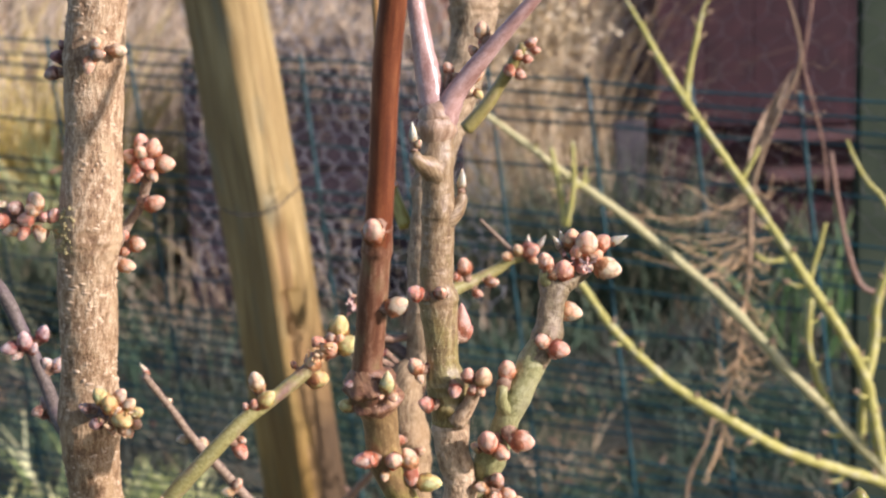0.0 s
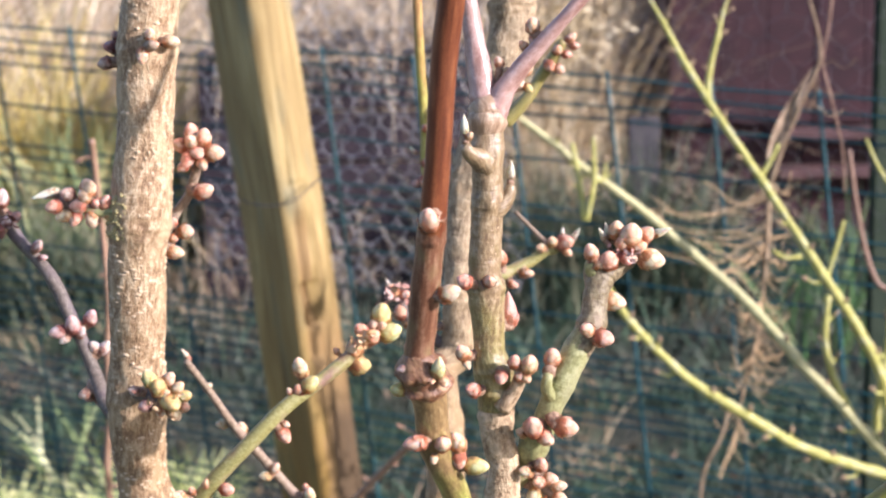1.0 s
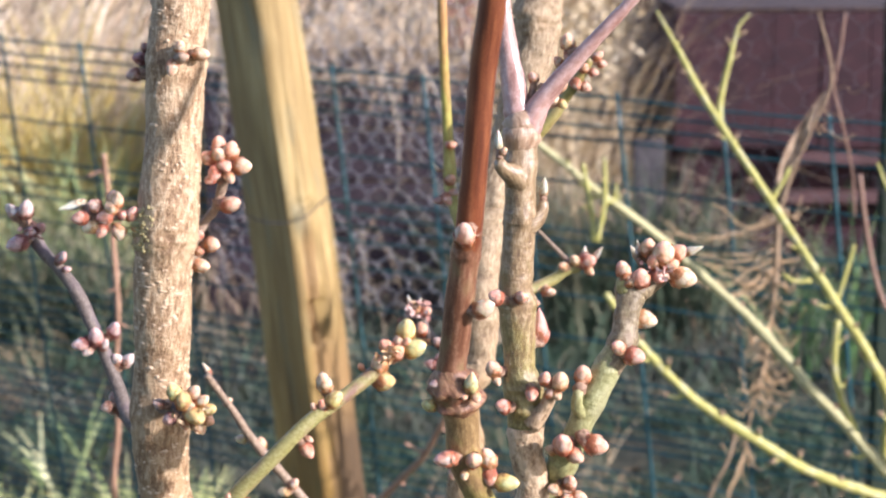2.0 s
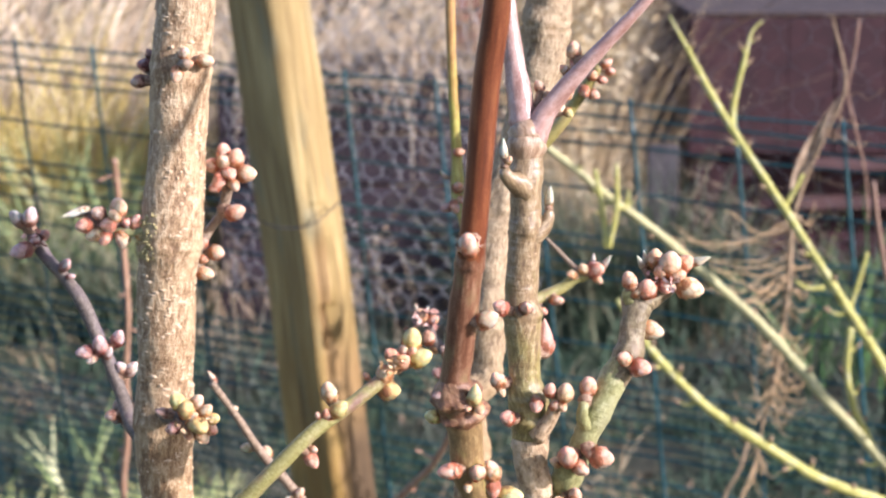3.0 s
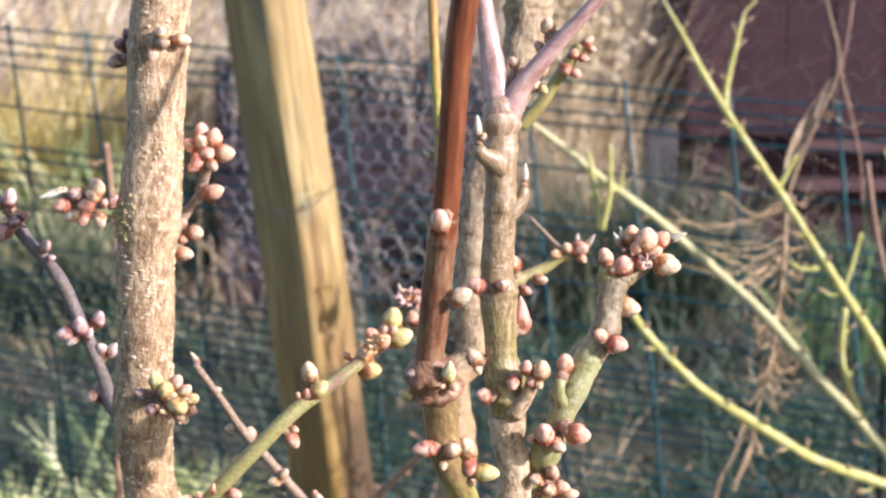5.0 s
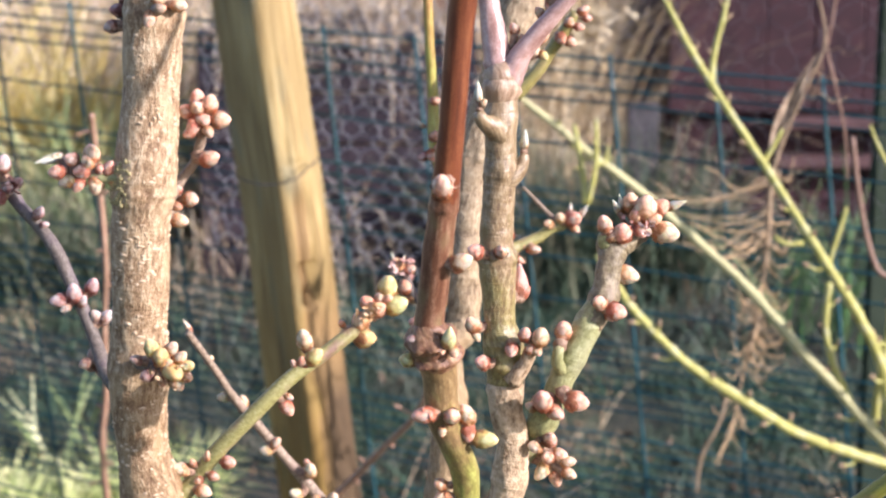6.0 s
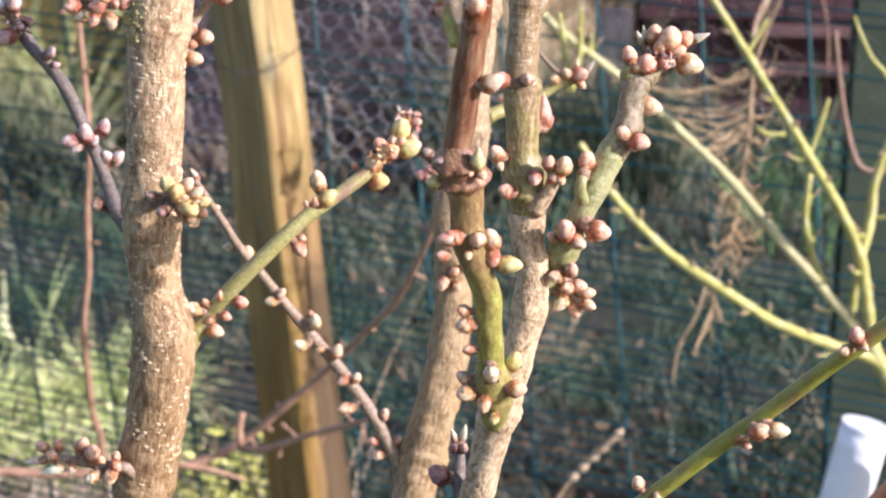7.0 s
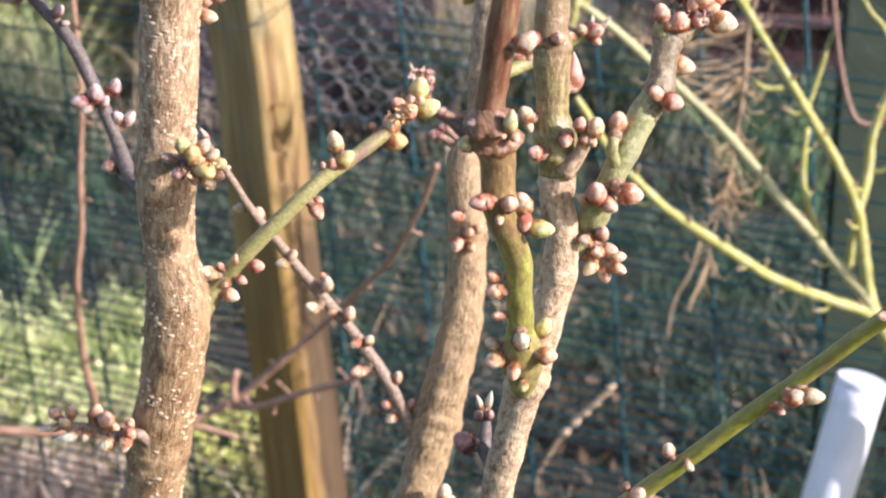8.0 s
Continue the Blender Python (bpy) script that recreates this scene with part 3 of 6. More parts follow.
BACK_STEM = [(0.0374, 0.8620, 1.2256, 0.0102), (0.0332, 0.8620, 1.1859, 0.0103), (0.0311, 0.8600, 1.1634, 0.0096), (0.0220, 0.8550, 1.1336, 0.0084), (0.0128, 0.8500, 1.1063, 0.0076), (0.0090, 0.8450, 1.0789, 0.0074), (0.0073, 0.8400, 1.0567, 0.0073), (0.0057, 0.8350, 1.0266, 0.0074), (-0.0022, 0.8300, 1.0166, 0.0077), (-0.0001, 0.8280, 0.9891, 0.0080), (-0.0006, 0.8250, 0.9666, 0.0085), (-0.0035, 0.8230, 0.9409, 0.0096), (-0.0093, 0.8200, 0.9153, 0.0099), (-0.0141, 0.8200, 0.8963, 0.0099), (-0.0198, 0.8180, 0.8725, 0.0095), (-0.0278, 0.8150, 0.8488, 0.0095), (-0.0303, 0.8150, 0.8361, 0.0098)]
RED_NODE = [(-0.0076, 0.5470, 1.1035, 0.0036), (-0.0076, 0.5470, 1.1009, 0.0054), (-0.0073, 0.5480, 1.0979, 0.0071), (-0.0066, 0.5490, 1.0949, 0.0060), (-0.0058, 0.5500, 1.0920, 0.0069), (-0.0054, 0.5510, 1.0886, 0.0051), (-0.0053, 0.5520, 1.0856, 0.0036)]
LOW_NODE = [(0.0046, 0.5720, 1.0296, 0.0031), (0.0049, 0.5730, 1.0241, 0.0052), (0.0055, 0.5770, 1.0180, 0.0065), (0.0063, 0.5820, 1.0115, 0.0059), (0.0072, 0.5880, 1.0046, 0.0041), (0.0076, 0.5910, 1.0004, 0.0027)]
FORK_NODE = [(0.0139, 0.5940, 1.1728, 0.0026), (0.0144, 0.5930, 1.1699, 0.0054), (0.0146, 0.5930, 1.1669, 0.0061), (0.0144, 0.5920, 1.1639, 0.0058), (0.0143, 0.5920, 1.1607, 0.0047)]
MIDDLE_STEM = [(0.0143, 0.5940, 1.1685, 0.0035), (0.0144, 0.5930, 1.1646, 0.0054), (0.0143, 0.5920, 1.1600, 0.0051), (0.0141, 0.5900, 1.1517, 0.0049), (0.0142, 0.5900, 1.1419, 0.0049), (0.0137, 0.5900, 1.1320, 0.0050), (0.0131, 0.5900, 1.1176, 0.0052), (0.0133, 0.5900, 1.1102, 0.0059), (0.0142, 0.5900, 1.0992, 0.0052), (0.0143, 0.5900, 1.0900, 0.0050), (0.0158, 0.5900, 1.0816, 0.0065), (0.0161, 0.5900, 1.0722, 0.0056), (0.0165, 0.5900, 1.0619, 0.0052), (0.0183, 0.5900, 1.0540, 0.0051), (0.0175, 0.5900, 1.0393, 0.0055), (0.0146, 0.5900, 1.0262, 0.0052), (0.0110, 0.5900, 1.0130, 0.0058), (0.0075, 0.5920, 0.9999, 0.0064), (0.0048, 0.5940, 0.9865, 0.0055), (0.0010, 0.5980, 0.9662, 0.0056), (-0.0024, 0.6040, 0.9433, 0.0059), (-0.0039, 0.6080, 0.9311, 0.0061)]
RED_STEM = [(0.0055, 0.5220, 1.2305, 0.0036), (0.0038, 0.5260, 1.2107, 0.0038), (0.0017, 0.5290, 1.1950, 0.0038), (0.0002, 0.5310, 1.1791, 0.0037), (-0.0010, 0.5330, 1.1629, 0.0037), (-0.0026, 0.5360, 1.1462, 0.0039), (-0.0033, 0.5380, 1.1392, 0.0040), (-0.0050, 0.5410, 1.1253, 0.0043), (-0.0065, 0.5450, 1.1109, 0.0043), (-0.0076, 0.5470, 1.1018, 0.0045), (-0.0071, 0.5490, 1.0961, 0.0062), (-0.0061, 0.5500, 1.0923, 0.0059)]
RED_STEM_LOW = [(-0.0061, 0.5500, 1.0923, 0.0057), (-0.0046, 0.5520, 1.0856, 0.0051), (-0.0037, 0.5560, 1.0729, 0.0049), (-0.0009, 0.5590, 1.0629, 0.0045), (0.0028, 0.5650, 1.0516, 0.0042), (0.0039, 0.5680, 1.0384, 0.0041), (0.0049, 0.5730, 1.0260, 0.0042), (0.0056, 0.5780, 1.0160, 0.0044), (0.0067, 0.5850, 1.0071, 0.0043), (0.0077, 0.5910, 0.9993, 0.0038), (0.0083, 0.5970, 0.9929, 0.0031)]
FORK_LEFT = [(0.0143, 0.5920, 1.1589, 0.0021), (0.0140, 0.5930, 1.1651, 0.0037), (0.0134, 0.5940, 1.1721, 0.0041), (0.0124, 0.5960, 1.1793, 0.0039), (0.0110, 0.5980, 1.1887, 0.0033), (0.0088, 0.6000, 1.2052, 0.0027), (0.0074, 0.6030, 1.2276, 0.0024)]
FORK_RIGHT = [(0.0147, 0.5920, 1.1600, 0.0023), (0.0161, 0.5920, 1.1670, 0.0039), (0.0186, 0.5920, 1.1719, 0.0039), (0.0221, 0.5920, 1.1773, 0.0031), (0.0305, 0.5915, 1.1874, 0.0025), (0.0399, 0.5905, 1.1977, 0.0021), (0.0493, 0.5900, 1.2080, 0.0018), (0.0661, 0.5890, 1.2274, 0.0017), (0.0985, 0.5870, 1.2620, 0.0017), (0.1290, 0.5850, 1.2970, 0.0015)]
FORK_SPUR = [(0.0270, 0.8000, 1.1338, 0.0031), (0.0358, 0.8000, 1.1433, 0.0028), (0.0412, 0.8000, 1.1515, 0.0026), (0.0473, 0.7970, 1.1613, 0.0026), (0.0513, 0.7950, 1.1685, 0.0019)]
MID_STUB_LEFT = [(0.0138, 0.5880, 1.1517, 0.0042), (0.0109, 0.5850, 1.1542, 0.0031), (0.0086, 0.5830, 1.1559, 0.0023), (0.0074, 0.5820, 1.1586, 0.0016)]
MID_STUB_RIGHT = [(0.0151, 0.5900, 1.1360, 0.0042), (0.0185, 0.5900, 1.1386, 0.0032), (0.0208, 0.5900, 1.1411, 0.0023), (0.0216, 0.5900, 1.1445, 0.0013)]
THIN_TWIG = [(0.0335, 0.8680, 1.0825, 0.0008), (0.0391, 0.8660, 1.0770, 0.0010), (0.0454, 0.8620, 1.0709, 0.0012), (0.0503, 0.8580, 1.0675, 0.0013)]
MID_STUB_NODE = [(0.0179, 0.5850, 1.0737, 0.0030), (0.0222, 0.5830, 1.0804, 0.0023), (0.0237, 0.5820, 1.0847, 0.0020), (0.0258, 0.5810, 1.0890, 0.0019)]
GREEN_BRANCH = [(0.0178, 0.6000, 1.0374, 0.0024), (0.0212, 0.5980, 1.0439, 0.0035), (0.0253, 0.5950, 1.0516, 0.0043), (0.0281, 0.5910, 1.0592, 0.0045), (0.0321, 0.5880, 1.0693, 0.0040), (0.0374, 0.5880, 1.0819, 0.0043), (0.0419, 0.5900, 1.0906, 0.0044), (0.0466, 0.5920, 1.0984, 0.0042), (0.0486, 0.5950, 1.1078, 0.0039), (0.0502, 0.5980, 1.1136, 0.0046), (0.0533, 0.6000, 1.1153, 0.0042), (0.0582, 0.6020, 1.1178, 0.0038), (0.0609, 0.6040, 1.1210, 0.0030)]
GREEN_SPUR = [(0.0348, 0.5870, 1.0747, 0.0024), (0.0320, 0.5830, 1.0805, 0.0020), (0.0323, 0.5820, 1.0855, 0.0016)]
GREEN_TIP_SPUR = [(0.0498, 0.5970, 1.1128, 0.0032), (0.0475, 0.5960, 1.1162, 0.0027), (0.0470, 0.5950, 1.1188, 0.0018)]
SIDE_TWIG = [(0.0146, 0.8480, 1.0521, 0.0031), (0.0229, 0.8520, 1.0551, 0.0030), (0.0308, 0.8550, 1.0575, 0.0028), (0.0392, 0.8570, 1.0609, 0.0026), (0.0464, 0.8580, 1.0654, 0.0025), (0.0521, 0.8580, 1.0674, 0.0026)]
OLIVE_SHOOT = [(-0.0103, 0.8700, 1.2327, 0.0023), (-0.0099, 0.8680, 1.1955, 0.0023), (-0.0094, 0.8660, 1.1706, 0.0021), (-0.0084, 0.8650, 1.1454, 0.0022), (-0.0071, 0.8640, 1.1237, 0.0024), (-0.0066, 0.8630, 1.1097, 0.0029), (-0.0061, 0.8600, 1.1012, 0.0028), (0.0002, 0.8500, 1.0837, 0.0033)]
DARK_BRANCH = [(-0.1271, 0.7150, 1.0330, 0.0037), (-0.1333, 0.7220, 1.0388, 0.0031), (-0.1374, 0.7280, 1.0473, 0.0027), (-0.1429, 0.7330, 1.0596, 0.0026), (-0.1481, 0.7370, 1.0700, 0.0027), (-0.1548, 0.7420, 1.0824, 0.0027), (-0.1615, 0.7460, 1.0902, 0.0024), (-0.1677, 0.7480, 1.0966, 0.0024), (-0.1721, 0.7500, 1.1023, 0.0027), (-0.1750, 0.7500, 1.1080, 0.0020)]
LEAF_BRANCH = [(-0.1064, 0.7000, 0.9893, 0.0047), (-0.1014, 0.7000, 0.9964, 0.0036), (-0.0955, 0.7000, 1.0042, 0.0032), (-0.0878, 0.6980, 1.0142, 0.0031), (-0.0772, 0.6980, 1.0251, 0.0031), (-0.0668, 0.7000, 1.0354, 0.0029), (-0.0586, 0.7030, 1.0422, 0.0028), (-0.0482, 0.7070, 1.0489, 0.0027), (-0.0378, 0.7120, 1.0558, 0.0028), (-0.0312, 0.7150, 1.0619, 0.0023)]
LONG_TWIG = [(-0.0209, 0.8200, 0.8909, 0.0037), (-0.0245, 0.8200, 0.8977, 0.0031), (-0.0307, 0.8200, 0.9103, 0.0030), (-0.0396, 0.8220, 0.9251, 0.0030), (-0.0510, 0.8240, 0.9404, 0.0028), (-0.0635, 0.8250, 0.9558, 0.0026), (-0.0758, 0.8240, 0.9716, 0.0023), (-0.0853, 0.8200, 0.9855, 0.0022), (-0.0946, 0.8150, 0.9994, 0.0019), (-0.1024, 0.8100, 1.0143, 0.0016), (-0.1121, 0.8030, 1.0317, 0.0015)]
LOW_BRANCH = [(-0.0006, 0.6120, 0.9197, 0.0043), (0.0095, 0.6080, 0.9343, 0.0038), (0.0205, 0.6040, 0.9423, 0.0034), (0.0313, 0.6000, 0.9498, 0.0034), (0.0402, 0.5970, 0.9566, 0.0032), (0.0470, 0.5940, 0.9640, 0.0030), (0.0622, 0.5880, 0.9793, 0.0028), (0.0785, 0.5820, 0.9961, 0.0028), (0.0944, 0.5760, 1.0116, 0.0027), (0.1091, 0.5680, 1.0281, 0.0027), (0.1189, 0.5620, 1.0387, 0.0027), (0.1376, 0.5550, 1.0571, 0.0027)]
NEAR_STEM = [(0.0751, 0.5150, 0.9541, 0.0036), (0.0877, 0.5100, 0.9735, 0.0036), (0.0982, 0.5050, 0.9905, 0.0036), (0.1066, 0.5000, 1.0054, 0.0035), (0.1220, 0.4900, 1.0330, 0.0032)]
NODE_SCAR = [(-0.1160, 0.6820, 1.1251, 0.0016), (-0.1122, 0.6720, 1.1236, 0.0034), (-0.1131, 0.6720, 1.1201, 0.0030), (-0.1124, 0.6740, 1.1156, 0.0024), (-0.1126, 0.6800, 1.1103, 0.0012)]
LEFT_SPUR = [(-0.1150, 0.6900, 1.1181, 0.0035), (-0.1195, 0.6900, 1.1194, 0.0023), (-0.1267, 0.6900, 1.1195, 0.0017), (-0.1342, 0.6920, 1.1207, 0.0014), (-0.1407, 0.6940, 1.1225, 0.0011)]
RIGHT_SPUR = [(-0.1042, 0.7050, 1.1093, 0.0027), (-0.1001, 0.7080, 1.1152, 0.0019), (-0.0951, 0.7080, 1.1216, 0.0017), (-0.0921, 0.7060, 1.1294, 0.0019), (-0.0905, 0.7040, 1.1382, 0.0015)]
RIGHT_SPUR_LOW = [(-0.1055, 0.7050, 1.1029, 0.0025), (-0.1018, 0.7060, 1.1048, 0.0015), (-0.0991, 0.7060, 1.1069, 0.0013)]
FRONT_SPUR = [(-0.1129, 0.6830, 1.0522, 0.0031), (-0.1061, 0.6720, 1.0547, 0.0027), (-0.1005, 0.6680, 1.0550, 0.0022)]
TOP_SPUR = [(-0.1050, 0.6930, 1.1790, 0.0026), (-0.1030, 0.6850, 1.1806, 0.0021), (-0.1020, 0.6825, 1.1812, 0.0015)]
TOP_SPUR_LEFT = [(-0.1156, 0.7100, 1.1751, 0.0027), (-0.1209, 0.7150, 1.1761, 0.0023), (-0.1227, 0.7160, 1.1771, 0.0017)]
LOW_SPUR = [(-0.1228, 0.6950, 0.9390, 0.0037), (-0.1277, 0.6900, 0.9450, 0.0026), (-0.1351, 0.6900, 0.9459, 0.0021), (-0.1454, 0.6890, 0.9485, 0.0019), (-0.1545, 0.6870, 0.9499, 0.0015)]
GREY_TWIG = [(0.0019, 0.8380, 1.0258, 0.0031), (-0.0082, 0.8420, 1.0323, 0.0026), (-0.0163, 0.8430, 1.0392, 0.0023), (-0.0202, 0.8430, 1.0479, 0.0018)]
PURPLE_SPUR = [(-0.0012, 0.6000, 0.9704, 0.0028), (-0.0036, 0.6060, 0.9740, 0.0023), (-0.0033, 0.6080, 0.9803, 0.0021), (-0.0033, 0.6090, 0.9849, 0.0017)]
BACK_SPUR = [(-0.0163, 0.8150, 0.8544, 0.0044), (-0.0140, 0.8050, 0.8637, 0.0028), (-0.0116, 0.8000, 0.8691, 0.0023)]
SHRUB_A = [(0.4825, 1.9300, 0.5823, 0.0075), (0.4682, 1.9300, 0.6049, 0.0064), (0.4506, 1.9300, 0.6241, 0.0060), (0.4266, 1.9300, 0.6507, 0.0058), (0.4021, 1.9300, 0.6788, 0.0058), (0.3742, 1.9300, 0.7079, 0.0056), (0.3171, 1.9500, 0.7725, 0.0053), (0.2598, 1.9600, 0.8249, 0.0050), (0.2016, 1.9600, 0.8762, 0.0047), (0.1496, 1.9600, 0.9144, 0.0041), (0.1095, 1.9600, 0.9479, 0.0038), (0.0583, 1.9600, 0.9873, 0.0032)]
SHRUB_B = [(0.4831, 1.9300, 0.5823, 0.0075), (0.4739, 1.9300, 0.6080, 0.0066), (0.4648, 1.9200, 0.6421, 0.0064), (0.4557, 1.9150, 0.6833, 0.0062), (0.4480, 1.9100, 0.7076, 0.0058), (0.4277, 1.9000, 0.7471, 0.0055), (0.3869, 1.8900, 0.8100, 0.0051), (0.3571, 1.9000, 0.8563, 0.0045), (0.3290, 1.9200, 0.9014, 0.0043), (0.2974, 1.9300, 0.9487, 0.0040), (0.2716, 1.9500, 0.9893, 0.0040), (0.2489, 1.9600, 1.0268, 0.0037), (0.2301, 1.9700, 1.0631, 0.0026), (0.2102, 1.9800, 1.0989, 0.0012)]
SHRUB_B_TWIG = [(0.2736, 1.9500, 0.9891, 0.0034), (0.2761, 1.9600, 1.0138, 0.0032), (0.2842, 1.9600, 1.0509, 0.0026), (0.2937, 1.9700, 1.0829, 0.0018), (0.3050, 1.9700, 1.0950, 0.0010)]
SHRUB_C = [(0.4839, 1.9300, 0.5798, 0.0075), (0.4640, 1.9250, 0.5889, 0.0060), (0.4308, 1.9150, 0.6027, 0.0056), (0.3909, 1.9000, 0.6203, 0.0054), (0.3537, 1.8900, 0.6392, 0.0053), (0.3005, 1.8800, 0.6751, 0.0057), (0.2548, 1.8800, 0.7050, 0.0051), (0.2207, 1.8800, 0.7356, 0.0048), (0.1869, 1.8800, 0.7729, 0.0045), (0.1702, 1.8800, 0.7985, 0.0040), (0.1535, 1.8800, 0.8239, 0.0034)]
SHRUB_D = [(0.4527, 1.9150, 0.7002, 0.0050), (0.4584, 1.9200, 0.7183, 0.0052), (0.4640, 1.9300, 0.7386, 0.0050), (0.4662, 1.9300, 0.7806, 0.0046), (0.4869, 1.9300, 0.8452, 0.0040)]
SHRUB_E = [(0.4262, 1.9300, 0.6518, 0.0041), (0.4050, 1.9300, 0.6982, 0.0038), (0.3958, 1.9300, 0.7347, 0.0035), (0.3970, 1.9300, 0.7827, 0.0035)]
SHRUB_F = [(0.4803, 1.9300, 0.5873, 0.0078), (0.4964, 1.9350, 0.5592, 0.0095), (0.5279, 1.9500, 0.5038, 0.0110), (0.5636, 1.9700, 0.4089, 0.0125), (0.5558, 1.9800, 0.2027, 0.0139)]
SHRUB_G = [(0.4550, 1.9400, 0.6204, 0.0042), (0.4541, 1.9400, 0.6484, 0.0044), (0.4550, 1.9300, 0.6772, 0.0044), (0.4541, 1.9200, 0.6971, 0.0038)]
SHRUB_I = [(0.1455, 1.9300, 0.8671, 0.0029), (0.1421, 1.9400, 0.9005, 0.0029), (0.1343, 1.9500, 0.9446, 0.0026)]
SHRUB_J = [(0.1478, 1.9300, 0.8671, 0.0029), (0.1552, 1.9300, 0.9077, 0.0026), (0.1547, 1.9300, 0.9540, 0.0020)]
SHRUB_K = [(0.3249, 1.9300, 0.9085, 0.0029), (0.3363, 1.9300, 0.9285, 0.0026), (0.3431, 1.9300, 0.9427, 0.0020)]
SHRUB_L = [(0.3950, 1.9300, 0.8006, 0.0026), (0.4034, 1.9300, 0.8300, 0.0026), (0.4116, 1.9300, 0.8621, 0.0020)]
SHRUB_N = [(0.4322, 1.9300, 0.9470, 0.0014), (0.4405, 1.9300, 0.9271, 0.0020), (0.4541, 1.9300, 0.9035, 0.0023), (0.4700, 1.9300, 0.8856, 0.0023), (0.4881, 1.9300, 0.8463, 0.0026)]
SHRUB_M = [(0.3687, 1.9300, 0.8251, 0.0026), (0.3514, 1.9300, 0.8245, 0.0026), (0.3397, 1.9300, 0.8319, 0.0020)]
BUSH_A = [(0.0085, 1.6200, 0.8189, 0.0027), (-0.0051, 1.6600, 0.7690, 0.0025), (-0.0298, 1.7400, 0.6983, 0.0031), (-0.0629, 1.8200, 0.6398, 0.0035), (-0.1052, 1.9000, 0.5716, 0.0039), (-0.1484, 1.9300, 0.5235, 0.0040), (-0.1924, 1.9500, 0.4788, 0.0044), (-0.2476, 1.9500, 0.4514, 0.0046), (-0.3206, 1.9500, 0.4433, 0.0051), (-0.3874, 1.9500, 0.4391, 0.0051), (-0.4840, 1.9500, 0.4427, 0.0056)]
BUSH_B = [(-0.0415, 1.8500, 0.5450, 0.0024), (-0.0814, 1.8800, 0.5217, 0.0032), (-0.1233, 1.9000, 0.5029, 0.0034), (-0.1662, 1.9200, 0.4812, 0.0035), (-0.1977, 1.9400, 0.4748, 0.0035)]
BUSH_C = [(-0.3163, 1.7200, 0.9909, 0.0026), (-0.3157, 1.7300, 0.9571, 0.0026), (-0.3122, 1.7400, 0.8521, 0.0026), (-0.3198, 1.7600, 0.7784, 0.0029), (-0.3239, 1.7800, 0.7156, 0.0032), (-0.3335, 1.8000, 0.6502, 0.0032), (-0.3358, 1.8400, 0.5545, 0.0038), (-0.3317, 1.8600, 0.5169, 0.0041), (-0.3370, 1.9000, 0.4577, 0.0045)]
BUSH_D = [(-0.2634, 1.9300, 0.4591, 0.0036), (-0.2275, 1.9300, 0.4527, 0.0030), (-0.1915, 1.9300, 0.4412, 0.0024)]
BUSH_F = [(-0.1938, 1.9300, 0.4818, 0.0042), (-0.1953, 1.9300, 0.5010, 0.0039), (-0.1914, 1.9300, 0.5169, 0.0036)]
POST = [(-0.2535, 2.4200, 1.1576, 0.0520), (-0.2411, 2.4200, 1.0595, 0.0532), (-0.2213, 2.4200, 0.9019, 0.0542), (-0.2010, 2.4200, 0.7392, 0.0550), (-0.1845, 2.4200, 0.5735, 0.0546), (-0.1361, 2.4200, 0.1108, 0.0563)]
POST_WIRE = [(-0.2524, 2.3600, 0.8171, 0.0021), (-0.2340, 2.3500, 0.8115, 0.0021), (-0.2060, 2.3500, 0.8096, 0.0021), (-0.1810, 2.3500, 0.8177, 0.0021), (-0.1637, 2.3600, 0.8313, 0.0021), (-0.1534, 2.3800, 0.8377, 0.0021)]
PIPE = [(0.5010, 2.0300, 0.4690), (0.4840, 2.0300, 0.3861), (0.4624, 2.0300, 0.2809)]
VINE = [(0.4047, 2.1200, 1.0848, 0.0012), (0.4213, 2.1200, 1.0130, 0.0016), (0.4013, 2.1200, 0.9568, 0.0016), (0.3773, 2.1200, 0.8967, 0.0022), (0.3679, 2.1200, 0.8584, 0.0032), (0.3666, 2.1200, 0.8260, 0.0032), (0.3653, 2.1200, 0.7870, 0.0035), (0.3623, 2.1200, 0.7411, 0.0019), (0.3555, 2.1200, 0.6882, 0.0023), (0.3459, 2.1200, 0.6449, 0.0019), (0.3363, 2.1200, 0.5944, 0.0013), (0.3329, 2.1200, 0.5536, 0.0010)]
VINE_SIDE = [(0.4359, 2.1300, 1.0835, 0.0016), (0.4303, 2.1300, 1.0337, 0.0016), (0.4260, 2.1300, 1.0024, 0.0016), (0.4358, 2.1300, 0.9643, 0.0016), (0.4520, 2.1400, 0.9050, 0.0013), (0.4566, 2.1400, 0.8531, 0.0013)]
VINE_HOOK = [(0.3264, 2.1200, 0.6081, 0.0019), (0.3156, 2.1100, 0.5751, 0.0019), (0.3002, 2.1100, 0.5445, 0.0023), (0.2946, 2.1100, 0.5239, 0.0023), (0.2923, 2.1100, 0.4908, 0.0010)]
VINE_LEAF = [(0.4122, 2.1100, 0.9987, 0.0019), (0.3972, 2.1100, 0.9739, 0.0056), (0.3834, 2.1100, 0.9458, 0.0092), (0.3732, 2.1100, 0.9207, 0.0084), (0.3667, 2.1100, 0.8986, 0.0050)]
RED_CANE = [(0.4430, 2.0600, 0.9137, 0.0027), (0.4530, 2.0600, 0.8513, 0.0028), (0.4662, 2.0600, 0.7944, 0.0031), (0.4810, 2.0600, 0.7622, 0.0031), (0.5040, 2.0600, 0.7584, 0.0028), (0.5504, 2.0600, 0.7665, 0.0028)]
